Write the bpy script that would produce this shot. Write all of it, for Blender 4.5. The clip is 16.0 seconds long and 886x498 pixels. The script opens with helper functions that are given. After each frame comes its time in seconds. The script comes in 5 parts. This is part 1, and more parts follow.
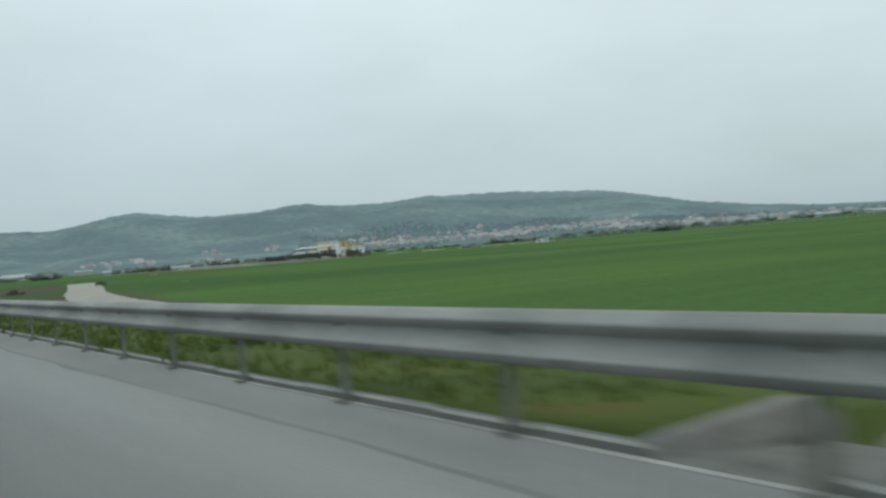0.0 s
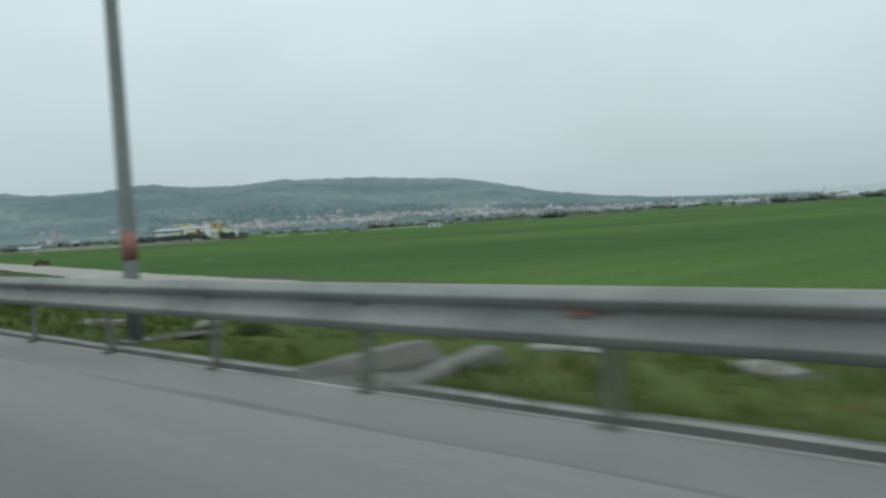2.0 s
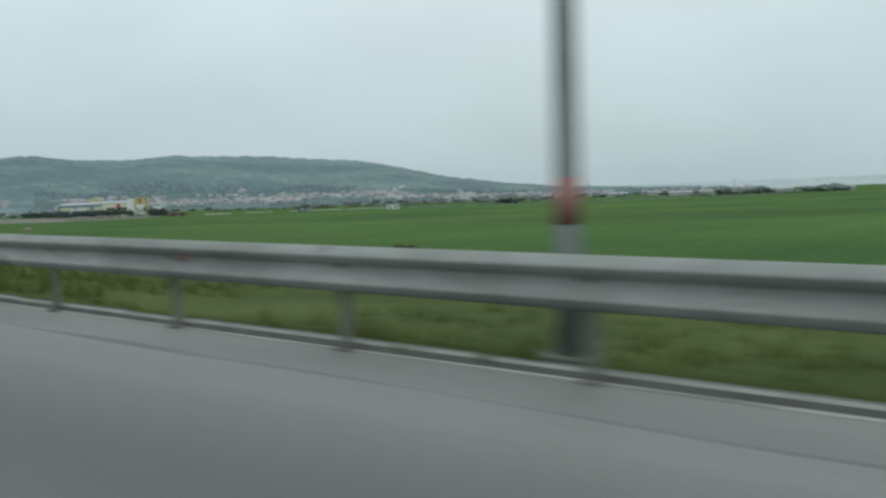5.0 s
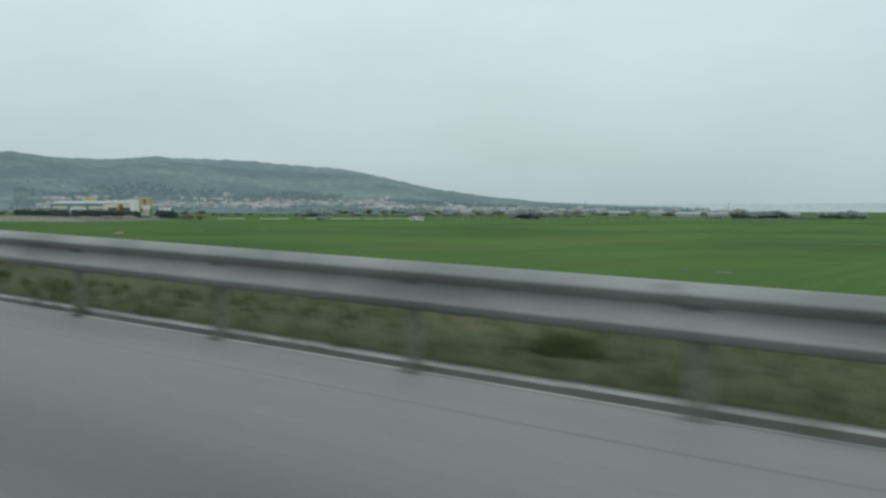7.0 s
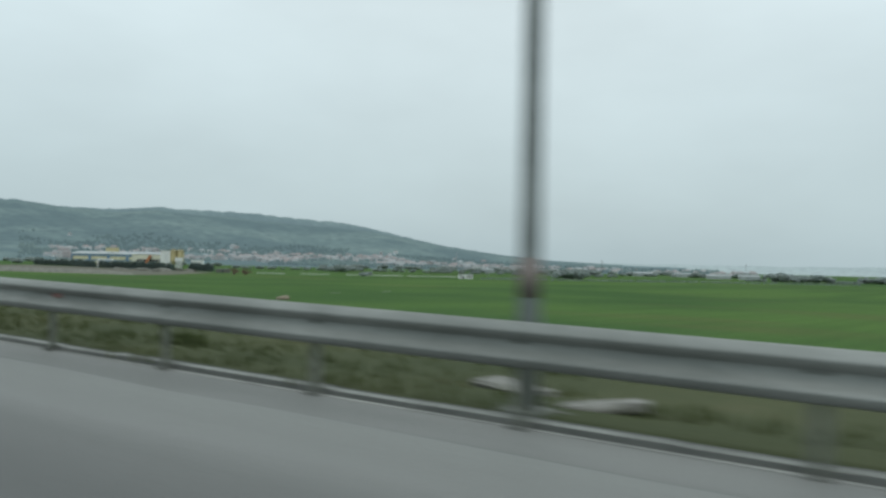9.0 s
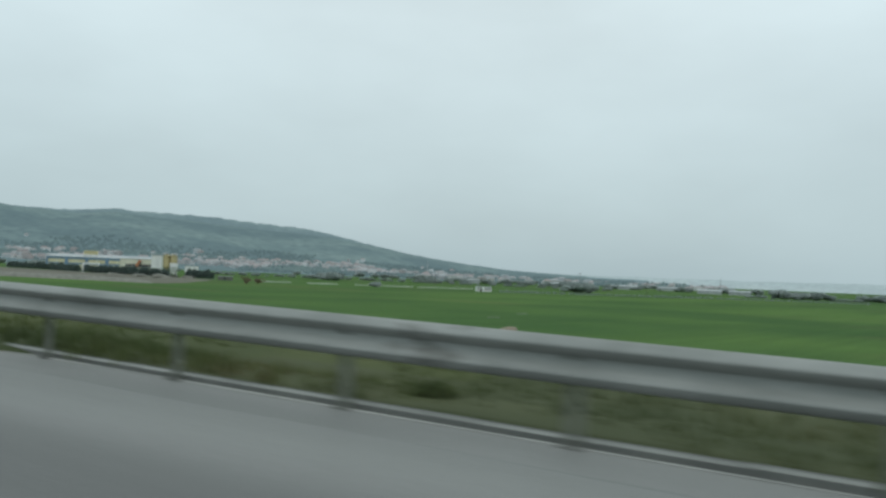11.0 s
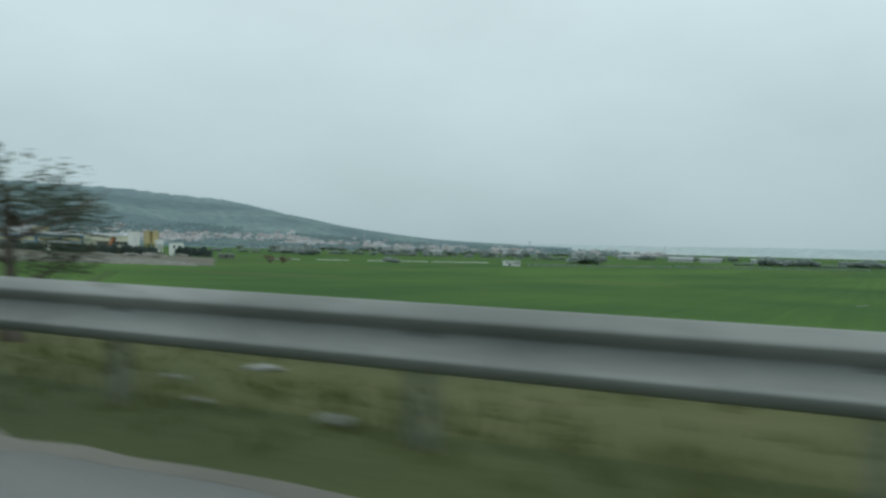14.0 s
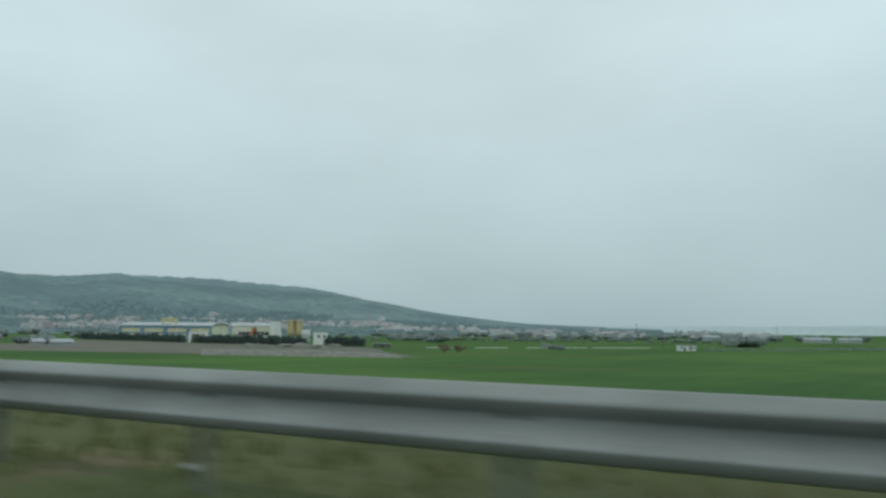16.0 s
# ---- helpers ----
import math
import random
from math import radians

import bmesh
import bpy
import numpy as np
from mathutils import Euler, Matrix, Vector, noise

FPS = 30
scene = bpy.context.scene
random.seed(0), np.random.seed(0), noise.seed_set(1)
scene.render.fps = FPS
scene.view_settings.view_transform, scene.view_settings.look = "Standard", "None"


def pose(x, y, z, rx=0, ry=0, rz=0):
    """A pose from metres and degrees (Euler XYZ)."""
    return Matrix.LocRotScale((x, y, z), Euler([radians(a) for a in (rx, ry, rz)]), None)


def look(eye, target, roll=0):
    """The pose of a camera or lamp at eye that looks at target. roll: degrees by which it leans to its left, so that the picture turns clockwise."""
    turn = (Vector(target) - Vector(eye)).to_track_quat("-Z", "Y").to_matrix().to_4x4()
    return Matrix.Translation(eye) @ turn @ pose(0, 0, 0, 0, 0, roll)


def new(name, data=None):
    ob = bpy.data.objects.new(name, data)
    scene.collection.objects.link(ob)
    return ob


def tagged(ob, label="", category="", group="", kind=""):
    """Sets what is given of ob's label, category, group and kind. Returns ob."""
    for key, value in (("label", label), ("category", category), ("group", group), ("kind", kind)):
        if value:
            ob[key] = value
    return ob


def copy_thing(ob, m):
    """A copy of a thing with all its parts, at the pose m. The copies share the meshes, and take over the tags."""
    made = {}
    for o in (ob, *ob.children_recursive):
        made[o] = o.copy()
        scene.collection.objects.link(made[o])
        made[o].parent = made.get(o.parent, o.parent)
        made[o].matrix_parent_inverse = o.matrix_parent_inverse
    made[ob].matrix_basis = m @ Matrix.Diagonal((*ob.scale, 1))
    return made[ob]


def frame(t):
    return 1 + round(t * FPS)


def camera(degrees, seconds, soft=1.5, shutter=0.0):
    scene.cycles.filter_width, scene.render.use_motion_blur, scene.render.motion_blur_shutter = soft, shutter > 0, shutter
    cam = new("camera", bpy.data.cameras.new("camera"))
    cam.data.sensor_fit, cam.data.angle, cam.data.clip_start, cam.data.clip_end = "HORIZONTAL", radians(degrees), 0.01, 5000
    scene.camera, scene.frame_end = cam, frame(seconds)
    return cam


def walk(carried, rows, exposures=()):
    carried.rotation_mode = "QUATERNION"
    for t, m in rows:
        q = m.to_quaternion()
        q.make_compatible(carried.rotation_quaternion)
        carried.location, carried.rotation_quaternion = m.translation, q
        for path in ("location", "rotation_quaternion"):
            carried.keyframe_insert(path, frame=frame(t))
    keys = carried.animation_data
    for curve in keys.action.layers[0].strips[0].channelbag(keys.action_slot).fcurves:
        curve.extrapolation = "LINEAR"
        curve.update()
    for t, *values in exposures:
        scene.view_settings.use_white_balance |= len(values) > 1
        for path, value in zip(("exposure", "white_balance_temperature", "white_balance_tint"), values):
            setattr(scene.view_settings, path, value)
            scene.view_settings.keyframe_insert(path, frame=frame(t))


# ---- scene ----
# the drive: seconds, along the road, off the barrier, height, turn to the right, pitch, lean to the right
PATH = [
    (0.0, -0.9, 3.41, 1.17, 35.85, -0.41, 4.68),
    (0.5, 11.1, 3.42, 1.12, 38.22, -0.69, 4.57),
    (1.0, 22.3, 3.98, 1.15, 41.38, -1.79, 4.65),
    (1.5, 33.4, 4.05, 1.15, 44.12, -1.31, 3.91),
    (2.0, 44.5, 4.00, 1.16, 45.50, -2.00, 3.73),
    (2.5, 55.6, 4.30, 1.24, 46.84, -2.71, 3.99),
    (3.0, 66.7, 4.41, 1.35, 48.35, -2.74, 3.53),
    (3.5, 77.7, 4.48, 1.49, 49.21, -2.76, 3.06),
    (4.0, 88.8, 4.66, 1.67, 50.95, -3.43, 3.03),
    (6.5, 142.9, 4.70, 2.76, 54.14, -2.76, 0.62),
    (7.0, 153.5, 4.82, 3.01, 54.33, -2.62, -0.17),
    (7.5, 164.0, 5.02, 3.25, 53.54, -1.64, -0.26),
    (8.0, 174.5, 5.12, 3.47, 53.63, -1.11, 0.33),
    (8.5, 185.1, 5.36, 3.68, 53.96, 0.63, -0.64),
    (11.0, 242.7, 5.67, 4.74, 57.42, 1.67, -2.33),
    (11.5, 255.1, 5.49, 4.92, 59.94, 2.68, -0.71),
    (12.0, 267.8, 5.41, 5.04, 58.78, 2.00, -0.09),
    (12.5, 280.7, 5.53, 5.20, 57.76, 3.76, -1.61),
    (13.0, 294.0, 4.92, 5.27, 59.56, 2.29, -1.76),
    (13.5, 307.4, 4.28, 5.30, 61.37, 0.82, -1.72),
    (14.0, 321.2, 3.79, 5.35, 63.30, -0.16, -1.44),
    (14.5, 335.1, 3.24, 5.43, 65.92, 2.73, 0.18),
    (15.0, 349.1, 3.31, 5.45, 63.28, 3.70, -2.13),
    (15.5, 363.2, 3.57, 5.48, 59.45, 4.34, -0.24),
    (16.0, 377.3, 3.74, 5.53, 58.43, 5.27, -0.45),
]


def view(x, y, z, turn, pitch, lean):
    a, p = radians(turn), radians(pitch)
    way = Vector((math.cos(a) * math.cos(p), -math.sin(a) * math.cos(p), math.sin(p)))
    eye = Vector((x, y, z))
    return look(eye, eye + way * 10, -lean)


cam = camera(53.66, 16.0, soft=2.7, shutter=0.25)
walk(cam, [(r[0], view(*r[1:])) for r in PATH], [(0.0, -0.02, 6400, 10), (8.5, -0.02, 6400, 10), (11.0, -0.05, 6350, 9), (12.5, -0.07, 6300, 9), (14.5, -0.15, 6220, 5), (16.0, -0.20, 6220, 5)])

# ---- sky and light: an overcast spring day ----
world = bpy.data.worlds.new("overcast_sky")
scene.world = world
world.use_nodes = True
wn, wl = world.node_tree.nodes, world.node_tree.links
wn.clear()
w_out, w_bg = wn.new("ShaderNodeOutputWorld"), wn.new("ShaderNodeBackground")
w_sky = wn.new("ShaderNodeTexSky")
w_sky.sky_type, w_sky.sun_disc = "NISHITA", False
w_sky.sun_elevation, w_sky.sun_rotation = radians(48), radians(150)
w_sky.dust_density = 5.0
w_co, w_sep = wn.new("ShaderNodeTexCoord"), wn.new("ShaderNodeSeparateXYZ")
w_grad = wn.new("ShaderNodeValToRGB")
w_grad.color_ramp.elements[0].position, w_grad.color_ramp.elements[0].color = 0.0, (0.46, 0.575, 0.60, 1)
w_grad.color_ramp.elements[1].position, w_grad.color_ramp.elements[1].color = 0.62, (0.78, 0.90, 0.92, 1)
e = w_grad.color_ramp.elements.new(0.28)
e.color = (0.685, 0.81, 0.835, 1)
e = w_grad.color_ramp.elements.new(0.10)
e.color = (0.525, 0.645, 0.67, 1)
w_map = wn.new("ShaderNodeMapping")
w_map.inputs["Scale"].default_value = (1.6, 1.6, 4.0)
w_noise = wn.new("ShaderNodeTexNoise")
w_noise.inputs["Scale"].default_value, w_noise.inputs["Detail"].default_value = 1.3, 5.0
w_noise.inputs["Roughness"].default_value = 0.5
w_amt = wn.new("ShaderNodeMapRange")
w_amt.inputs[1].default_value, w_amt.inputs[2].default_value = 0.3, 0.7
w_amt.inputs[3].default_value, w_amt.inputs[4].default_value = 0.90, 1.08
w_mul = wn.new("ShaderNodeMixRGB")
w_mul.blend_type, w_mul.inputs[0].default_value = "MULTIPLY", 1.0
w_sc = wn.new("ShaderNodeMixRGB")
w_sc.blend_type, w_sc.inputs[0].default_value = "MULTIPLY", 1.0
w_sc.inputs[2].default_value = (0.10, 0.10, 0.10, 1)
w_mix = wn.new("ShaderNodeMixRGB")
w_mix.inputs[0].default_value = 0.06
wl.new(w_co.outputs["Generated"], w_sep.inputs[0])
wl.new(w_sep.outputs[2], w_grad.inputs[0])
wl.new(w_co.outputs["Generated"], w_map.inputs[0])
wl.new(w_map.outputs[0], w_noise.inputs["Vector"])
wl.new(w_noise.outputs[0], w_amt.inputs[0])
wl.new(w_grad.outputs[0], w_mul.inputs[1])
wl.new(w_amt.outputs[0], w_mul.inputs[2])
wl.new(w_sky.outputs[0], w_sc.inputs[1])
wl.new(w_mul.outputs[0], w_mix.inputs[1])
wl.new(w_sc.outputs[0], w_mix.inputs[2])
wl.new(w_mix.outputs[0], w_bg.inputs[0])
w_bg.inputs[1].default_value = 1.0
wl.new(w_bg.outputs[0], w_out.inputs[0])

sun = new("sun", bpy.data.lights.new("sun", "SUN"))
sun.data.energy, sun.data.angle, sun.data.color = 0.6, radians(25), (1.0, 0.96, 0.9)
sun.matrix_world = look((0, 0, 50), (0 + 20, -25, 0))
scene.view_settings.exposure = 0.0

# ---- materials ----


def mat(name, c1, c2, scale=4.0, rough=0.8, metal=0.0, bump=0.2, fine=60.0, c3=None, stretch=(1, 1, 1), glow=None, spec=0.5):
    """Two-scale mottled surface between c1 and c2, with c3 as rarer stains."""
    m = bpy.data.materials.new(name)
    m.use_nodes = True
    nt, lk = m.node_tree.nodes, m.node_tree.links
    b = nt["Principled BSDF"]
    b.inputs["Roughness"].default_value, b.inputs["Metallic"].default_value = rough, metal
    b.inputs["Specular IOR Level"].default_value = spec
    co, mp = nt.new("ShaderNodeNewGeometry"), nt.new("ShaderNodeMapping")
    mp.inputs["Scale"].default_value = stretch
    lk.new(co.outputs["Position"], mp.inputs[0])
    n1, n2 = nt.new("ShaderNodeTexNoise"), nt.new("ShaderNodeTexNoise")
    n1.inputs["Scale"].default_value, n1.inputs["Detail"].default_value = scale, 6
    n2.inputs["Scale"].default_value, n2.inputs["Detail"].default_value = fine, 4
    lk.new(mp.outputs[0], n1.inputs["Vector"])
    lk.new(mp.outputs[0], n2.inputs["Vector"])
    r1 = nt.new("ShaderNodeValToRGB")
    r1.color_ramp.elements[0].position, r1.color_ramp.elements[1].position = 0.34, 0.66
    r1.color_ramp.elements[0].color, r1.color_ramp.elements[1].color = (*c1, 1), (*c2, 1)
    if c3:
        x = r1.color_ramp.elements.new(0.74)
        x.color = (*c3, 1)
    add = nt.new("ShaderNodeMath")
    add.operation = "MULTIPLY_ADD"
    add.inputs[1].default_value = 0.35
    sub = nt.new("ShaderNodeMath")
    sub.operation = "SUBTRACT"
    sub.inputs[1].default_value = 0.175
    lk.new(n2.outputs[0], add.inputs[0])
    lk.new(n1.outputs[0], add.inputs[2])
    lk.new(add.outputs[0], sub.inputs[0])
    lk.new(sub.outputs[0], r1.inputs[0])
    lk.new(r1.outputs[0], b.inputs["Base Color"])
    if bump:
        bp = nt.new("ShaderNodeBump")
        bp.inputs["Strength"].default_value, bp.inputs["Distance"].default_value = bump, 0.02
        lk.new(n2.outputs[0], bp.inputs["Height"])
        lk.new(bp.outputs[0], b.inputs["Normal"])
    if glow:
        b.inputs["Emission Color"].default_value = (*glow, 1)
        b.inputs["Emission Strength"].default_value = 1.0
    return m


def by_object(name, colours, rough=0.85, island=False):
    """Each copy takes one of the colours by chance."""
    m = bpy.data.materials.new(name)
    m.use_nodes = True
    nt, lk = m.node_tree.nodes, m.node_tree.links
    b = nt["Principled BSDF"]
    b.inputs["Roughness"].default_value = rough
    oi, r = nt.new("ShaderNodeNewGeometry" if island else "ShaderNodeObjectInfo"), nt.new("ShaderNodeValToRGB")
    r.color_ramp.interpolation = "CONSTANT"
    for i, c in enumerate(colours):
        x = r.color_ramp.elements[i] if i < 2 else r.color_ramp.elements.new(i / len(colours))
        x.position, x.color = i / len(colours), (*c, 1)
    n = nt.new("ShaderNodeTexNoise")
    n.inputs["Scale"].default_value = 0.6
    mx = nt.new("ShaderNodeMixRGB")
    mx.blend_type, mx.inputs[0].default_value = "MULTIPLY", 0.35
    lk.new(oi.outputs["Random Per Island" if island else "Random"], r.inputs[0])
    lk.new(r.outputs[0], mx.inputs[1])
    lk.new(n.outputs[0], mx.inputs[2])
    lk.new(mx.outputs[0], b.inputs["Base Color"])
    return m


M = dict(
    asphalt=mat("asphalt", (0.124, 0.128, 0.12), (0.196, 0.2, 0.189), 0.6, 0.6, 0, 0.35, 90, (0.212, 0.213, 0.2), (0.06, 1, 1)),
    lane=mat("dimmed_lane_asphalt", (0.175, 0.18, 0.17), (0.255, 0.259, 0.246), 0.6, 0.6, 0, 0.35, 90, (0.235, 0.236, 0.222), (0.06, 1, 1)),
    gutter=mat("pale_asphalt", (0.165, 0.169, 0.160), (0.228, 0.231, 0.219), 0.8, 0.68, 0, 0.3, 80, (0.12, 0.12, 0.112), (0.3, 1, 1)),
    seam=mat("seam", (0.125, 0.131, 0.126), (0.175, 0.182, 0.175), 0.7, 0.7),
    kerb=mat("kerb_concrete", (0.10, 0.105, 0.098), (0.15, 0.155, 0.144), 2.0, 0.9, 0, 0.3, 50, (0.085, 0.09, 0.075)),
    kerb_top=mat("limewashed_concrete", (0.21, 0.216, 0.20), (0.38, 0.39, 0.362), 1.2, 0.85, 0, 0.2, 40, (0.13, 0.135, 0.115)),
    dust=mat("pale_dust", (0.19, 0.195, 0.185), (0.38, 0.385, 0.36), 0.7, 0.9, 0, 0.1, 30, (0.30, 0.30, 0.28)),
    concrete=mat("rubble_concrete", (0.10, 0.102, 0.088), (0.165, 0.166, 0.146), 3.0, 0.9, 0, 0.5, 30, (0.09, 0.09, 0.065)),
    slab=mat("pale_slab_concrete", (0.165, 0.163, 0.145), (0.28, 0.275, 0.25), 3.0, 0.9, 0, 0.4, 30, (0.14, 0.14, 0.11)),
    shed=mat("dull_shed_sheet", (0.30, 0.33, 0.335), (0.38, 0.41, 0.415), 0.2, 0.7, 0, 0.05, 3),
    steel=mat("galvanised_steel", (0.20, 0.212, 0.198), (0.315, 0.328, 0.312), 1.8, 0.66, 0.3, 0.06, 18, (0.165, 0.168, 0.155), (0.5, 1, 1)),
    post=mat("weathered_steel", (0.16, 0.172, 0.145), (0.215, 0.225, 0.195), 5, 0.65, 0.35, 0.1, 40),
    wing=mat("poured_wing_concrete", (0.15, 0.148, 0.135), (0.20, 0.195, 0.18), 3.0, 0.92, 0, 0.4, 30, (0.12, 0.118, 0.105)),
    foot=mat("dark_plate", (0.085, 0.09, 0.08), (0.13, 0.135, 0.12), 5, 0.9),
    pole=mat("lamp_column_steel", (0.15, 0.17, 0.165), (0.215, 0.235, 0.23), 2, 0.55, 0.4, 0.05, 30),
    faded_yellow=mat("faded_sign_yellow", (0.37, 0.235, 0.06), (0.46, 0.30, 0.085), 5, 0.7),
    red=mat("red_band", (0.21, 0.09, 0.08), (0.28, 0.125, 0.11), 6, 0.6),
    band=mat("faded_red_band", (0.23, 0.105, 0.092), (0.30, 0.145, 0.125), 6, 0.65),
    worn_band=mat("worn_grey_band", (0.17, 0.15, 0.14), (0.21, 0.17, 0.155), 6, 0.65),
    verge=mat("verge_grass", (0.06, 0.073, 0.038), (0.088, 0.097, 0.05), 0.32, 0.95, 0, 0.8, 14, (0.14, 0.118, 0.075), spec=0.08),
    blades=mat("grass_blades", (0.078, 0.097, 0.046), (0.118, 0.133, 0.064), 0.35, 0.9, 0, 0, 9, (0.17, 0.145, 0.08), spec=0.08),
    weeds=mat("dark_weeds", (0.07, 0.093, 0.036), (0.11, 0.136, 0.054), 6, 0.9),
    fresh=mat("fresh_grass", (0.057, 0.08, 0.024), (0.089, 0.117, 0.034), 0.45, 0.95, 0, 0.8, 14, (0.11, 0.10, 0.04), spec=0.08),
    fresh_blades=mat("fresh_blades", (0.074, 0.108, 0.028), (0.115, 0.152, 0.042), 0.5, 0.9, 0, 0, 9, (0.16, 0.15, 0.06), spec=0.08),
    late=mat("yellowing_grass", (0.054, 0.068, 0.032), (0.09, 0.104, 0.044), 0.32, 0.95, 0, 0.8, 14, (0.125, 0.108, 0.066), spec=0.08),
    dry=mat("dry_brownish_grass", (0.072, 0.082, 0.038), (0.112, 0.12, 0.052), 0.32, 0.95, 0, 0.8, 14, (0.15, 0.122, 0.075), spec=0.08),
    dry_blades=mat("dry_brownish_blades", (0.098, 0.118, 0.046), (0.148, 0.158, 0.064), 0.35, 0.9, 0, 0, 9, (0.21, 0.165, 0.09), spec=0.08),
    late_blades=mat("yellowing_blades", (0.076, 0.102, 0.04), (0.12, 0.14, 0.056), 0.35, 0.9, 0, 0, 9, (0.18, 0.145, 0.08), spec=0.08),
    fringe=mat("road_edge_dirt", (0.12, 0.115, 0.095), (0.19, 0.182, 0.155), 0.9, 0.95, 0, 0.4, 30, (0.09, 0.09, 0.06)),
    rough=mat("rough_headland", (0.058, 0.062, 0.036), (0.095, 0.088, 0.058), 0.25, 0.95, 0, 0.6, 5, (0.06, 0.09, 0.03), spec=0.08),
    dirt=mat("dry_dirt", (0.27, 0.26, 0.225), (0.36, 0.345, 0.30), 0.5, 0.95, 0, 0.4, 8),
    soil=mat("turned_soil", (0.085, 0.085, 0.058), (0.14, 0.13, 0.095), 0.12, 0.95, 0, 0.6, 5),
    gravel=mat("gravel_heap", (0.14, 0.14, 0.118), (0.225, 0.222, 0.19), 0.6, 0.95, 0, 0.6, 6),
    bag=mat("white_litter", (0.18, 0.184, 0.17), (0.315, 0.322, 0.305), 8, 0.7),
    yellow=mat("yellow_sign", (0.52, 0.29, 0.02), (0.60, 0.35, 0.035), 5, 0.5, 0, 0.05, 30),
    black=mat("black_trim", (0.02, 0.02, 0.02), (0.04, 0.04, 0.04), 5, 0.6),
    bark=mat("bark", (0.07, 0.06, 0.05), (0.12, 0.105, 0.085), 6, 0.95, 0, 0.5, 30),
    leaves=mat("leaves", (0.06, 0.075, 0.05), (0.10, 0.115, 0.075), 1.5, 0.9, 0, 0, 6),
    # conifer and far tree greens are lifted towards grey to stand for haze
    conifer=mat("hazed_conifer_green", (0.17, 0.225, 0.205), (0.23, 0.29, 0.265), 0.6, 0.9, 0, 0, 3),
    far_tree=mat("hazed_tree_green", (0.29, 0.34, 0.325), (0.37, 0.42, 0.40), 0.15, 0.95, 0, 0, 1.0),
    russet=mat("russet_twigs", (0.15, 0.10, 0.08), (0.21, 0.135, 0.11), 0.8, 0.95, 0, 0, 4),
    wall_white=mat("white_render", (0.66, 0.67, 0.66), (0.78, 0.79, 0.77), 0.3, 0.8, 0, 0.05, 5),
    cream=mat("cream_cladding", (0.60, 0.60, 0.47), (0.70, 0.70, 0.56), 0.15, 0.7, 0, 0.05, 3),
    # sand and blue are muted a little, haze mixed into the paint colour
    sand=mat("sand_yellow_panel", (0.58, 0.53, 0.34), (0.66, 0.61, 0.40), 0.2, 0.7, 0, 0.05, 3),
    blue=mat("blue_cladding", (0.15, 0.24, 0.34), (0.19, 0.29, 0.40), 0.2, 0.6, 0, 0.05, 3),
    roof_grey=mat("pale_roof_sheet", (0.34, 0.37, 0.375), (0.43, 0.46, 0.465), 0.2, 0.6, 0, 0.05, 3),
    glass=mat("dark_glazing", (0.03, 0.04, 0.045), (0.06, 0.07, 0.075), 0.5, 0.2),
    silo=mat("silo_yellow", (0.45, 0.375, 0.19), (0.53, 0.45, 0.25), 0.4, 0.6, 0, 0.05, 4, (0.38, 0.29, 0.15)),
    rust=mat("rust_orange", (0.42, 0.16, 0.07), (0.55, 0.23, 0.10), 0.6, 0.8, 0, 0.1, 6),
    tile=mat("roof_tile", (0.33, 0.14, 0.09), (0.45, 0.21, 0.14), 0.6, 0.9),
    # the town's roofs are greyed and its glazing paled to stand for haze
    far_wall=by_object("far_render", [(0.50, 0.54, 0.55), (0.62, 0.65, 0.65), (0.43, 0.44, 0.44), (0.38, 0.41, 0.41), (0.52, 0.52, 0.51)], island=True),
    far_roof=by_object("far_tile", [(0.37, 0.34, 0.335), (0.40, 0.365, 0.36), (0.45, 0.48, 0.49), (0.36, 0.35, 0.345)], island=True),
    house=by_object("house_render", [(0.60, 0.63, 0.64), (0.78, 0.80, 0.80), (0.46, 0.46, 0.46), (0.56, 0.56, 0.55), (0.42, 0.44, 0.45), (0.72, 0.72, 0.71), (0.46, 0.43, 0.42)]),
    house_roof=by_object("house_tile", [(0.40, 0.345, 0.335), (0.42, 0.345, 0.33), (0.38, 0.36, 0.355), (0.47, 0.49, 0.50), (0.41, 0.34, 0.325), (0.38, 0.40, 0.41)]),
    haze_glass=mat("hazed_glazing", (0.30, 0.34, 0.35), (0.36, 0.40, 0.41), 0.3, 0.4),
)


def leafy(m, share=0.5):
    """Thin leaves: part of the light passes through them."""
    nt, lk = m.node_tree.nodes, m.node_tree.links
    b, out = nt["Principled BSDF"], nt["Material Output"]
    tr, mx = nt.new("ShaderNodeBsdfTranslucent"), nt.new("ShaderNodeMixShader")
    mx.inputs[0].default_value = share
    lk.new(b.inputs["Base Color"].links[0].from_socket, tr.inputs[0])
    lk.new(b.outputs[0], mx.inputs[1])
    lk.new(tr.outputs[0], mx.inputs[2])
    lk.new(mx.outputs[0], out.inputs[0])


for key in ("far_tree", "conifer", "leaves", "russet", "weeds", "blades", "fresh_blades", "late_blades", "dry_blades"):
    leafy(M[key])


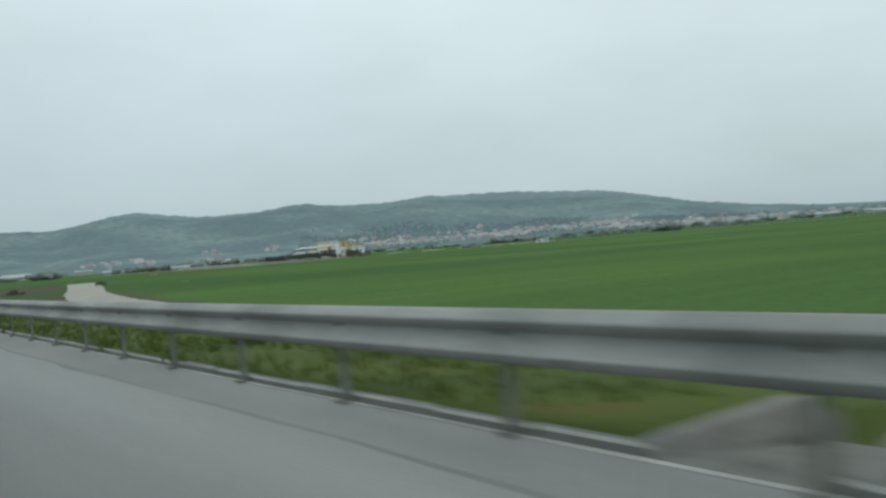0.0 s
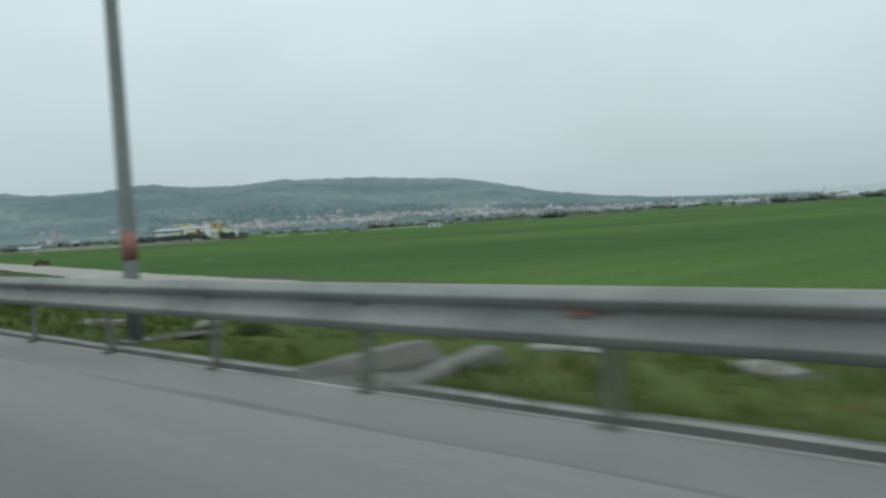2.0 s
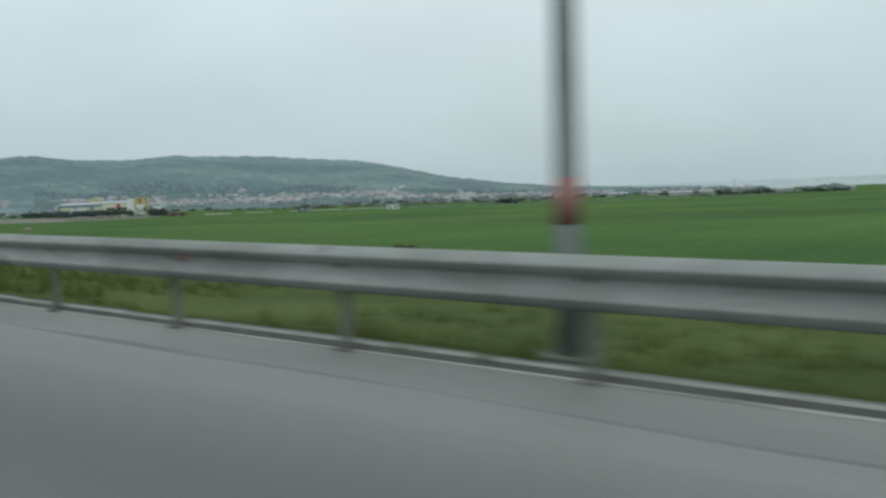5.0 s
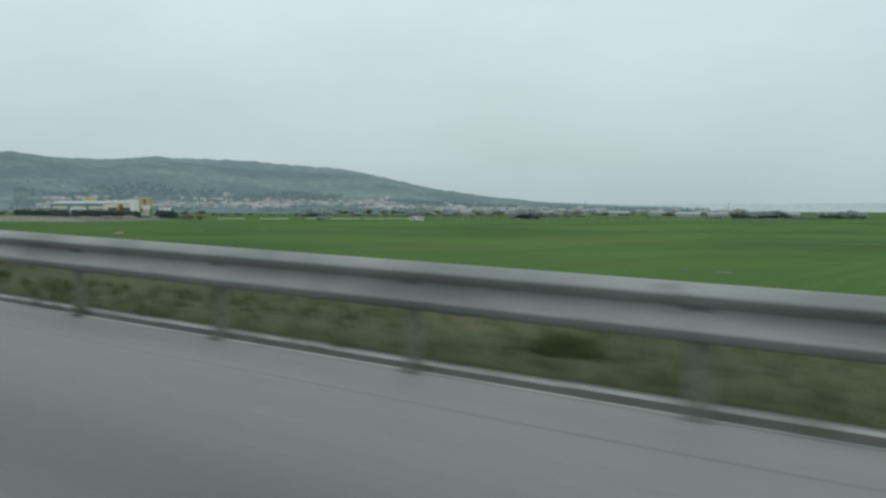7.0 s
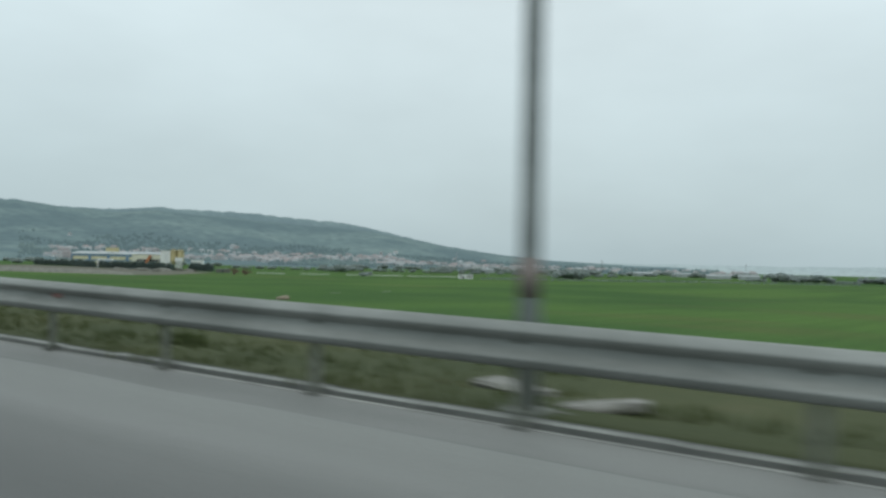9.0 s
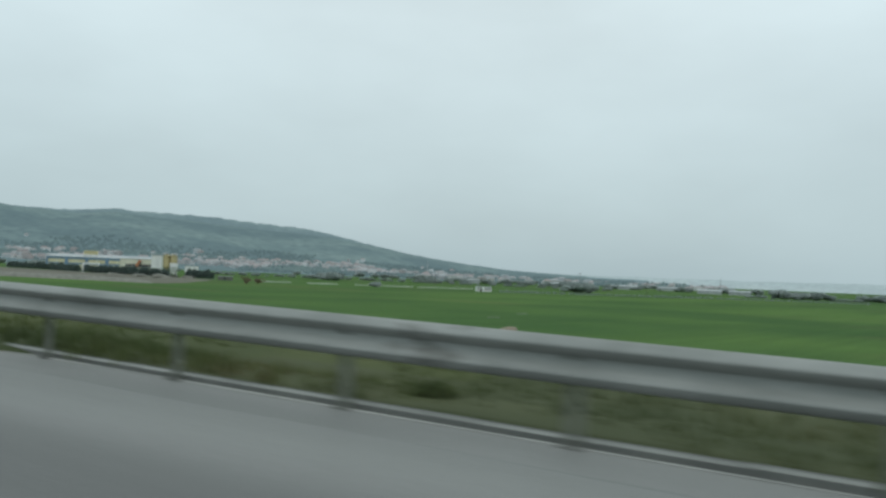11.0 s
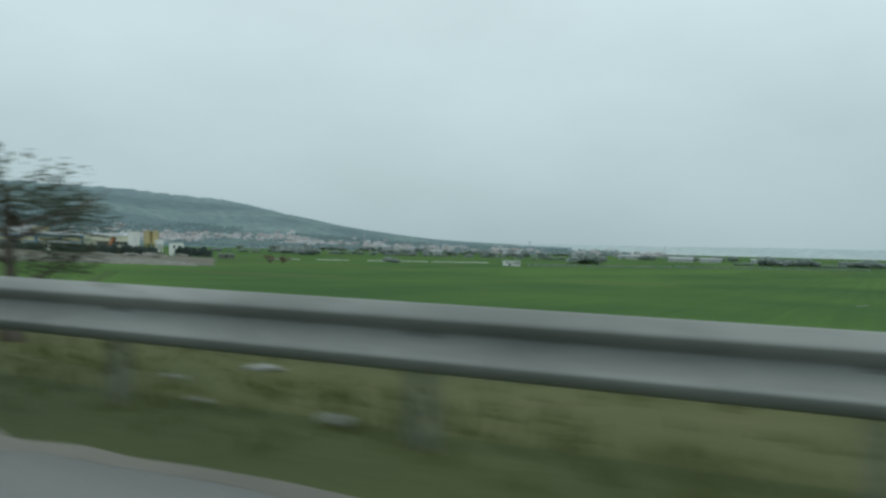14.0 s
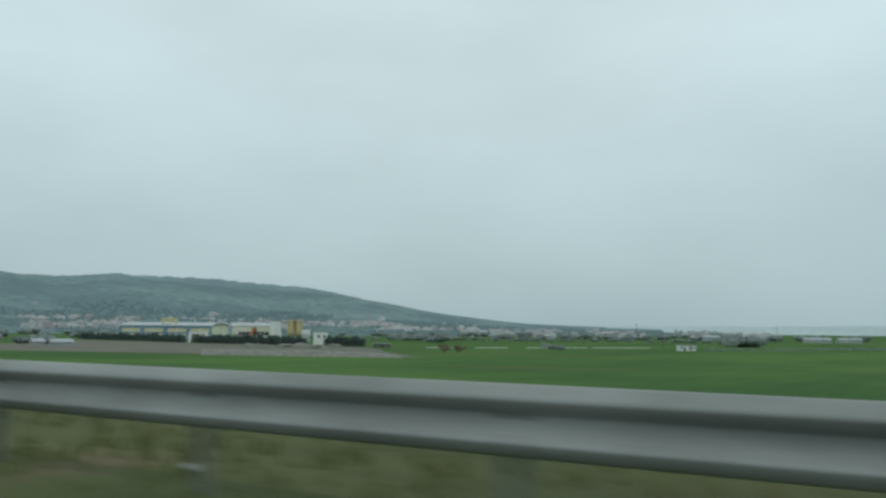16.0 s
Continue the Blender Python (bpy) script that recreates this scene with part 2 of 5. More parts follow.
def paint_vignette(m, y0, y1, low):
    """The asphalt is painted darker away from the barrier, standing in for window vignetting."""
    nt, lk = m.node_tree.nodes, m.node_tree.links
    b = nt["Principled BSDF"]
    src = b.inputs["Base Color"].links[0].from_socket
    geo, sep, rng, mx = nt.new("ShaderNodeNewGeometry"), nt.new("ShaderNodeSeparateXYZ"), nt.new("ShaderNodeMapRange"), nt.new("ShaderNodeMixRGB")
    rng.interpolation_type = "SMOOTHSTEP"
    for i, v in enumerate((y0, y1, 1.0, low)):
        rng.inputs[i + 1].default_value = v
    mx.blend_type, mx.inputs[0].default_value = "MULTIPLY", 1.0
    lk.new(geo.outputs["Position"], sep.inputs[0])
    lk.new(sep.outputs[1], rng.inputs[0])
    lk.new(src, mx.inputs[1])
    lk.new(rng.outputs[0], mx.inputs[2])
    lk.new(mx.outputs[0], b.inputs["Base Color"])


# the car window's dim corner, put into the lane's base colour
paint_vignette(M["lane"], 1.0, 2.8, 0.5)


def crop_material():
    """Winter wheat: broad drills, paler and darker swathes, thin brown headlands."""
    m = bpy.data.materials.new("young_wheat")
    m.use_nodes = True
    nt, lk = m.node_tree.nodes, m.node_tree.links
    b = nt["Principled BSDF"]
    b.inputs["Roughness"].default_value = 0.95
    b.inputs["Specular IOR Level"].default_value = 0.05
    co = nt.new("ShaderNodeNewGeometry")

    def noise_at(stretch, rot, scale, detail=4):
        mp, n = nt.new("ShaderNodeMapping"), nt.new("ShaderNodeTexNoise")
        mp.inputs["Scale"].default_value, mp.inputs["Rotation"].default_value = stretch, (0, 0, radians(rot))
        n.inputs["Scale"].default_value, n.inputs["Detail"].default_value = scale, detail
        lk.new(co.outputs["Position"], mp.inputs[0])
        lk.new(mp.outputs[0], n.inputs["Vector"])
        return n.outputs[0]

    def ramp(src, a, ca, b_, cb):
        r = nt.new("ShaderNodeValToRGB")
        r.color_ramp.elements[0].position, r.color_ramp.elements[0].color = a, (*ca, 1)
        r.color_ramp.elements[1].position, r.color_ramp.elements[1].color = b_, (*cb, 1)
        lk.new(src, r.inputs[0])
        return r.outputs[0]

    def mix(kind, fac, x, y):
        n = nt.new("ShaderNodeMixRGB")
        n.blend_type = kind
        if isinstance(fac, float):
            n.inputs[0].default_value = fac
        else:
            lk.new(fac, n.inputs[0])
        for s, v in ((n.inputs[1], x), (n.inputs[2], y)):
            if isinstance(v, tuple):
                s.default_value = (*v, 1)
            else:
                lk.new(v, s)
        return n.outputs[0]

    swath = noise_at((0.02, 0.004, 1), 40, 1.0, 3)
    base = ramp(swath, 0.38, (0.053, 0.112, 0.034), 0.62, (0.087, 0.158, 0.043))
    drills = noise_at((0.9, 0.02, 1), 25, 0.6, 2)
    base = mix("MULTIPLY", 0.3, base, ramp(drills, 0.35, (0.7, 0.72, 0.7), 0.65, (1.15, 1.12, 1.1)))
    fine = noise_at((1, 1, 1), 0, 3.0, 6)
    base = mix("MULTIPLY", 0.6, base, ramp(fine, 0.3, (0.65, 0.66, 0.6), 0.7, (1.2, 1.2, 1.1)))
    patch = noise_at((0.012, 0.03, 1), 15, 1.0, 5)
    bare = nt.new("ShaderNodeMapRange")
    bare.inputs[1].default_value, bare.inputs[2].default_value = 0.58, 0.70
    bare.inputs[3].default_value, bare.inputs[4].default_value = 0.0, 0.55
    lk.new(patch, bare.inputs[0])
    base = mix("MIX", bare.outputs[0], base, (0.115, 0.11, 0.05))
    lk.new(base, b.inputs["Base Color"])
    bp = nt.new("ShaderNodeBump")
    bp.inputs["Strength"].default_value, bp.inputs["Distance"].default_value = 0.7, 0.15
    lk.new(fine, bp.inputs["Height"])
    lk.new(bp.outputs[0], b.inputs["Normal"])
    return m


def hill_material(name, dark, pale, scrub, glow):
    """Wooded hillside in the distance: dark woods, paler clearings and scrub, hazed by emission."""
    m = bpy.data.materials.new(name)
    m.use_nodes = True
    nt, lk = m.node_tree.nodes, m.node_tree.links
    b = nt["Principled BSDF"]
    b.inputs["Roughness"].default_value, b.inputs["Specular IOR Level"].default_value = 1.0, 0.0
    co = nt.new("ShaderNodeNewGeometry")
    n1, n2 = nt.new("ShaderNodeTexNoise"), nt.new("ShaderNodeTexNoise")
    n1.inputs["Scale"].default_value, n1.inputs["Detail"].default_value = 0.0042, 6
    n2.inputs["Scale"].default_value, n2.inputs["Detail"].default_value = 0.035, 5
    r1, r2 = nt.new("ShaderNodeValToRGB"), nt.new("ShaderNodeValToRGB")
    r1.color_ramp.elements[0].position, r1.color_ramp.elements[1].position = 0.42, 0.58
    r1.color_ramp.elements[0].color, r1.color_ramp.elements[1].color = (*dark, 1), (*pale, 1)
    x = r1.color_ramp.elements.new(0.72)
    x.color = (*scrub, 1)
    r2.color_ramp.elements[0].position, r2.color_ramp.elements[1].position = 0.3, 0.7
    r2.color_ramp.elements[0].color, r2.color_ramp.elements[1].color = (0.35, 0.35, 0.35, 1), (1.7, 1.7, 1.7, 1)
    mx = nt.new("ShaderNodeMixRGB")
    mx.blend_type, mx.inputs[0].default_value = "MULTIPLY", 1.0
    for n, r in ((n1, r1), (n2, r2)):
        lk.new(co.outputs["Position"], n.inputs["Vector"])
        lk.new(n.outputs[0], r.inputs[0])
    lk.new(r1.outputs[0], mx.inputs[1])
    lk.new(r2.outputs[0], mx.inputs[2])
    lk.new(mx.outputs[0], b.inputs["Base Color"])
    # flat bluish emission stands in for the haze in front of the surface
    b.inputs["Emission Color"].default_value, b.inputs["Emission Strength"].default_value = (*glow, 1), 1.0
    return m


M["crop"] = crop_material()
# the last colour of each is painted haze, stronger with distance
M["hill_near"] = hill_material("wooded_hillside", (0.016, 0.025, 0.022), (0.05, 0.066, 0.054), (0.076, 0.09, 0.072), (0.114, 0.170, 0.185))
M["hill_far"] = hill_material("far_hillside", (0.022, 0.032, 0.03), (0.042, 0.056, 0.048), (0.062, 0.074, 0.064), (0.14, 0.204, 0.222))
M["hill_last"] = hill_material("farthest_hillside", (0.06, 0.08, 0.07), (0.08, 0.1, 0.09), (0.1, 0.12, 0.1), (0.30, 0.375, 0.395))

# ---- mesh helpers ----


def link(name, bm, material, parent=None, smooth=False):
    me = bpy.data.meshes.new(name)
    bm.to_mesh(me)
    bm.free()
    for s in (material if isinstance(material, (list, tuple)) else [material]):
        me.materials.append(s)
    if smooth:
        me.polygons.foreach_set("use_smooth", [True] * len(me.polygons))
    ob = new(name, me)
    if parent is not None:
        ob.parent = parent
    return ob


def part(name, bm, material, parent, label="", smooth=False):
    ob = link(name, bm, material, parent, smooth)
    if label:
        ob["label"] = label
    return ob


def from_data(name, verts, faces, material, parent=None, smooth=False):
    me = bpy.data.meshes.new(name)
    me.from_pydata([tuple(map(float, v)) for v in verts], [], [tuple(f) for f in faces])
    me.materials.append(material)
    if smooth:
        me.polygons.foreach_set("use_smooth", [True] * len(me.polygons))
    ob = new(name, me)
    if parent is not None:
        ob.parent = parent
    return ob


def box(bm, x0, y0, z0, x1, y1, z1, bevel=0.0):
    r = bmesh.ops.create_cube(bm, size=1.0)["verts"]
    for v in r:
        v.co = Vector((x0 + (v.co.x + 0.5) * (x1 - x0), y0 + (v.co.y + 0.5) * (y1 - y0), z0 + (v.co.z + 0.5) * (z1 - z0)))
    if bevel:
        ed = list({e for v in r for e in v.link_edges})
        bmesh.ops.bevel(bm, geom=ed, offset=bevel, segments=1, affect="EDGES")
    return bm


def boxed(*a, bevel=0.0):
    return box(bmesh.new(), *a, bevel=bevel)


def tube(bm, rings, sides=10, cap=True):
    """Rings of (x, y, z, radius), joined into a tapered tube."""
    rows = []
    for i, (x, y, z, r) in enumerate(rings):
        a = Vector(rings[min(i + 1, len(rings) - 1)][:3]) - Vector(rings[max(i - 1, 0)][:3])
        q = a.to_track_quat("Z", "Y").to_matrix()
        rows.append([bm.verts.new(Vector((x, y, z)) + q @ Vector((r * math.cos(k * math.tau / sides), r * math.sin(k * math.tau / sides), 0))) for k in range(sides)])
    for a, b in zip(rows, rows[1:]):
        for k in range(sides):
            bm.faces.new((a[k], a[(k + 1) % sides], b[(k + 1) % sides], b[k]))
    if cap:
        bm.faces.new(rows[0][::-1])
        bm.faces.new(rows[-1])
    return bm


def empty(name, x, y, z, turn=0.0):
    ob = new(name)
    ob.empty_display_size = 0.2
    ob.matrix_world = pose(x, y, z, 0, 0, turn)
    return ob


def rough_slab(w, d, h, seed, chips=3):
    """A broken flat piece: a bevelled box with uneven corners."""
    rnd = random.Random(seed)
    bm = boxed(-w / 2, -d / 2, 0, w / 2, d / 2, h, bevel=min(h, w, d) * 0.22)
    bmesh.ops.subdivide_edges(bm, edges=bm.edges[:], cuts=1)
    for v in bm.verts:
        v.co += Vector([rnd.uniform(-1, 1) * s for s in (w * 0.04, d * 0.06, h * 0.10)])
    return bm


def smoothstep(a, b, x):
    t = min(1.0, max(0.0, (x - a) / (b - a)))
    return t * t * (3 - 2 * t)


# ---- lie of the land ----
ROAD_X = [-5000, -200, 0, 11.1, 22.3, 33.4, 44.5, 55.6, 66.7, 77.7, 88.8, 142.9, 153.5, 164, 174.5, 185.1, 242.7, 255.1, 267.8, 280.7, 294, 307.4, 321.2, 335.1, 349.1, 363.2, 377.3, 600, 5000]
ROAD_Z = [0.6, 0.4, 0.0, -0.03, -0.05, -0.05, -0.03, 0.02, 0.13, 0.27, 0.44, 1.56, 1.81, 2.05, 2.26, 2.48, 3.55, 3.76, 3.92, 4.03, 4.13, 4.23, 4.31, 4.37, 4.40, 4.45, 4.52, 5.2, 5.2]


def road_z(x):
    """Height of the carriageway: level, then climbing on to a low embankment."""
    return float(sum(np.interp(x + d, ROAD_X, ROAD_Z) for d in (-5, 0, 5)) / 3)


def field_z(y):
    return -0.85 - 0.012 * min(abs(y), 300.0) - 0.0016 * min(max(abs(y) - 300.0, 0.0), 1500.0)


def ground_z(x, y):
    r, f = road_z(x), field_z(y)
    if y > 12.5:
        return f + (r - 0.1 - f) * (1 - smoothstep(13, 13 + 2.2 * max(1.0, r - f), y))
    if y > -0.03:
        return r - 0.08
    bank = r + 0.05 - 0.2 * smoothstep(0.3, 3.2, -y)
    return f + (bank - f) * (1 - smoothstep(6.0, 7.5 + 2.4 * max(0.6, r - f), -y))

O = (190.0, 0.0)  # the hills are laid out round this point: degrees to the right of the road, metres
RIDGE_A = [-10, 4, 9, 12.2, 15.4, 17.4, 19.4, 22.2, 25, 28, 31, 34, 36.2, 38, 42, 45.6, 49, 51.2, 53.6, 57, 61, 66, 75, 100]
RIDGE_E = [1.2, 2.4, 2.8, 2.55, 3.2, 3.45, 3.2, 2.95, 3.05, 3.3, 3.05, 2.98, 3.3, 3.12, 3.0, 2.80, 2.39, 1.96, 1.43, 0.92, 0.47, 0.25, 0.1, 0.1]


def ridge(a):
    return float(sum(np.interp(a + d, RIDGE_A, RIDGE_E) for d in (-0.5, 0, 0.5)) / 3)


def shoulder(a):
    """The nearer, darker ridge below the skyline."""
    return ridge(a) - (0.16 + 0.34 * smoothstep(32, 42, a) + 0.08 * math.sin(a * 0.42)) * (1 - smoothstep(44, 54, a))


def land(x, y):
    """Height of the far hillside at a place."""
    a, r = math.degrees(math.atan2(-(y - O[1]), x - O[0])), math.hypot(x - O[0], y - O[1])
    top = 3600 * math.tan(radians(max(0.1, shoulder(a)))) + 4
    f = field_z(y)
    up = 0.20 * smoothstep(1650, 2700, r) + 0.80 * smoothstep(2400, 3600, r)
    k = 14 * noise.noise((x * 0.0023, y * 0.0023, 0.3)) + 6 * noise.noise((x * 0.008, y * 0.008, 1.3))
    return f + (top - f) * up + k * smoothstep(2000, 2700, r) * min(1.0, top / 120)


def polar(a, r):
    return O[0] + r * math.cos(radians(a)), O[1] - r * math.sin(radians(a))


# ---- large structure ----


TRACK = [(6, -5.6), (20, -6.6), (35, -8.6), (50, -11.0), (65, -13.4), (80, -16.4), (95, -19.6), (112, -23.8), (145, -31.6), (175, -38.4), (205, -45.4)]


def track_y(x):
    return float(np.interp(x, [p[0] for p in TRACK], [p[1] for p in TRACK]))


DRAINS = (2.1, 50.0, 95.7)  # far end of each gap in the kerb


def wing_edge(y):
    """How far the splayed wing walls of a drain inlet have closed in at y."""
    return 0.2 * min(1.0, max(0.0, -y) / 1.15)


def build_ground():
    notch = {}
    for d in DRAINS:
        for off, side, low in ((-1.06, 1, 0), (-0.98, 1, 1), (-0.02, -1, 1), (0.06, -1, 0)):
            notch[d + off] = (side, low)
    xs = sorted(list(notch) + list(np.concatenate([np.linspace(-4800, -400, 12), np.linspace(-300, -44, 17), np.arange(-40, 441, 3.0), np.linspace(460, 1200, 38), np.linspace(1300, 4900, 26)])))
    xs = [x for x in xs if x in notch or not any(d - 1.06 < x < d + 0.06 for d in DRAINS)]
    ys = list(np.concatenate([np.linspace(4800, 200, 12), [120, 70, 45, 30, 22, 20, 18, 17, 16, 15, 14, 12.6, 8, 4, -0.02, -0.05, -0.3, -0.7, -1.3, -2, -2.6, -3.2, -4, -5, -6, -7.2, -8.5, -9.2, -10, -11, -12, -13.2, -14.5, -16, -18, -20.5, -23, -26.5, -30, -34, -38, -42, -47, -52, -60, -68, -78, -90, -104, -120], np.linspace(-160, -1650, 34), np.linspace(-1800, -4900, 16)]))
    verts = []
    for x in xs:
        for y in ys:
            z = ground_z(x, y)
            if -12 < y < -0.5 and -44 < x < 445:
                z += 0.05 * noise.noise((x * 0.35, y * 0.6, 0)) * min(1.0, -y - 0.4)
            elif y < -12 and y > -1700:
                z += 0.35 * noise.noise((x * 0.006, y * 0.006, 5.0)) * smoothstep(150, 400, -y)
            side, low = notch.get(x, (0, 0))
            if side and -6 < y < 0.0:
                verts.append((x + side * wing_edge(y), y, z - (0.32 if low and y > -1.5 else 0)))
            else:
                verts.append((x, y, z))
    n = len(ys)
    faces, slot = [], []
    for i in range(len(xs) - 1):
        for j in range(n - 1):
            faces.append((i * n + j, i * n + j + 1, (i + 1) * n + j + 1, (i + 1) * n + j))
            x, y = (xs[i] + xs[i + 1]) / 2, (ys[j] + ys[j + 1]) / 2
            edge = 6.2 + 2.4 * max(0.6, road_z(x) - field_z(y)) + 1.2 * noise.noise((x * 0.05, 0, 0))
            if -40 < x < 140:
                edge = max(edge, -track_y(x) + 3.4 + 1.6 * noise.noise((x * 0.08, 1, 0)) - 22.0 * smoothstep(88, 112, x))
            if 112 <= x < 236:
                edge = max(edge, -track_y(x) - 2.4 - 22.0 * smoothstep(205, 236, x) + 1.5 * noise.noise((x * 0.08, 4, 0)))
            if -edge < y < 14 + edge:
                slot.append(3 if y < -5.5 and x < 236 else (2 if x < 128 + 6 * noise.noise((y, 0, 3)) else (0 if x < 250 + 6 * noise.noise((y, 0, 5)) else (4 if x < 303 + 8 * noise.noise((y, 0, 6)) else 5))))
            else:
                slot.append(1)
    ob = from_data("ground", verts, faces, M["verge"], smooth=True)
    for k in ("crop", "fresh", "rough", "late", "dry"):
        ob.data.materials.append(M[k])
    ob.data.polygons.foreach_set("material_index", slot)
    return tagged(ob, "green wheat field and grass verge running to the horizon", "ground", kind="structure")


def strip(name, x0, x1, y0, y1, lift, material, step=4.0, parent=None, wobble=0.0, thick=0.0):
    xs = np.arange(x0, x1 + 0.01, step)
    v, f = [], []
    for x in xs:
        a = wobble * noise.noise((x * 0.31, 3.0, 0)) + 0.5 * wobble * noise.noise((x * 1.3, 7.0, 0)) if wobble else 0.0
        z = road_z(x) + lift
        v += [(x, y0, z), (x, y1 + a, z), (x, y1 + a, z - thick), (x, y0, z - thick)]
    for i in range(len(xs) - 1):
        for k in range(4 if thick else 1):
            f.append((i * 4 + k, (i + 1) * 4 + k, (i + 1) * 4 + (k + 1) % 4, i * 4 + (k + 1) % 4))
    return from_data(name, v, f, material, parent)


def build_road():
    tagged(strip("road", -4800, -300, 0.05, 11.6, 0.0, M["asphalt"], 150), "worn grey asphalt carriageway", "road", kind="structure")
    xs = np.arange(-300, 701, 1.0)
    v, f, slot = [], [], []
    for x in xs:
        a = 0.10 * noise.noise((x * 0.31, 3.0, 0)) + 0.05 * noise.noise((x * 1.3, 7.0, 0))
        w = max(0.003, (0.03 + 0.055 * noise.noise((x * 0.33, 11.0, 0))) * (1.0 - 0.55 * smoothstep(110, 150, x)))
        for y in (0.02, 0.80 + a - w, 0.80 + a + w, 11.6):
            v.append((x, y, road_z(x)))
    for i in range(len(xs) - 1):
        for k in range(3):
            f.append((i * 4 + k, i * 4 + k + 1, i * 4 + 5 + k, i * 4 + 4 + k))
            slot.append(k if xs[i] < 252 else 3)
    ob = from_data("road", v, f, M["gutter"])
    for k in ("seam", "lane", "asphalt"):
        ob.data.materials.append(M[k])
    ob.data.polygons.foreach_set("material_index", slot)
    tagged(ob, "worn grey asphalt carriageway with a paler gutter strip", "road", kind="structure")
    tagged(strip("road", 700, 4900, 0.05, 11.6, 0.0, M["asphalt"], 150), "worn grey asphalt carriageway", "road", kind="structure")
    tagged(strip("dust_line", -40, 252, 0.046, 0.105, 0.006, M["dust"], 0.5, wobble=0.03, thick=0.03), "thin pale line of dust along the foot of the kerb", "kerb", kind="structure")
    # the grass has crept over the asphalt where the kerb has ended
    xs = np.arange(251.5, 430, 0.4)
    v, f = [], []
    for x in xs:
        e = 0.80 + 0.20 * noise.noise((x * 0.4, 0, 2)) + 0.2 * noise.noise((x * 2.3, 0, 4))
        e *= smoothstep(251, 255, x)
        z = road_z(x)
        v += [(x, -0.3, z + 0.05), (x, e * 0.45, z + 0.055 + 0.02 * noise.noise((x * 2, 1, 0))), (x, max(e, 0.06), z + 0.001)]
    for i in range(len(xs) - 1):
        for k in (0, 1):
            f.append((i * 3 + k, (i + 1) * 3 + k, (i + 1) * 3 + k + 1, i * 3 + k + 1))
    dv, df = [], []
    for i, x in enumerate(xs):
        e = v[i * 3 + 2][1]
        k = smoothstep(251, 256, x) * (0.12 + 0.16 * abs(noise.noise((x * 0.9, 5, 0))) + 0.12 * noise.noise((x * 3.1, 8, 0)))
        dv += [(x, e - 0.1, road_z(x) + 0.006), (x, e + 0.02, road_z(x) + 0.005), (x, e + max(0.03, k), road_z(x) + 0.0008)]
        if i:
            df += [((i - 1) * 3 + j, i * 3 + j, i * 3 + j + 1, (i - 1) * 3 + j + 1) for j in (0, 1)]
    tagged(from_data("dirt_fringe", dv, df, M["fringe"], smooth=True), "brown dirt washed over the edge of the asphalt", "dirt", kind="stuff")
    tagged(from_data("grass_edge", v, f, M["late"], smooth=True), "ragged grass creeping over the edge of the asphalt", "verge", kind="stuff")


def build_hills():
    def sheet(name, a0, a1, na, r0, r1, nr, height, material, label):
        v, f = [], []
        for i in range(na):
            a = a0 + (a1 - a0) * i / (na - 1)
            for j in range(nr):
                r = r0 + (r1 - r0) * j / (nr - 1)
                x, y = polar(a, r)
                v.append((x, y, height(a, r, x, y)))
        for i in range(na - 1):
            for j in range(nr - 1):
                f.append((i * nr + j, i * nr + j + 1, (i + 1) * nr + j + 1, (i + 1) * nr + j))
        tagged(from_data(name, v, f, material, smooth=True), label, "hill", kind="structure")

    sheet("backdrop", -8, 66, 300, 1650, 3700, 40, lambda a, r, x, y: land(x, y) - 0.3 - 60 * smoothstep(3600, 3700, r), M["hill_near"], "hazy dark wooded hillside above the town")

    def far(a, r, x, y):
        k = 11 * noise.noise((x * 0.004, y * 0.004, 2)) + 7 * noise.noise((x * 0.017, y * 0.017, 3)) + 4 * noise.noise((x * 0.05, y * 0.05, 6))
        return -20 + (4620 * math.tan(radians(ridge(a))) + 22 + k * min(1, ridge(a))) * smoothstep(3500, 4620, r) - 30 * smoothstep(4620, 4720, r)
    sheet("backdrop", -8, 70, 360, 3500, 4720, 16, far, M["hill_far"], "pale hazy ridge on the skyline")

    def last(a, r, x, y):
        e = 0.36 + 0.10 * noise.noise((a * 0.12, 0, 0)) + 0.05 * noise.noise((a * 0.6, 3, 0)) + 0.18 * smoothstep(70, 95, a)
        return -20 + (4740 * math.tan(radians(e)) + 22) * smoothstep(4300, 4740, r)
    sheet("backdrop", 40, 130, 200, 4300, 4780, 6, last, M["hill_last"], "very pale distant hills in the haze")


W_PROFILE = [(0.12, 0.7629), (0.15, 0.7575), (0.194, 0.7093), (0.203, 0.6964), (0.2, 0.6836), (0.165, 0.645), (0.132, 0.6322), (0.126, 0.6172), (0.134, 0.585), (0.162, 0.5422), (0.194, 0.5164), (0.204, 0.5036), (0.202, 0.4918), (0.17, 0.4447), (0.12, 0.4297)]


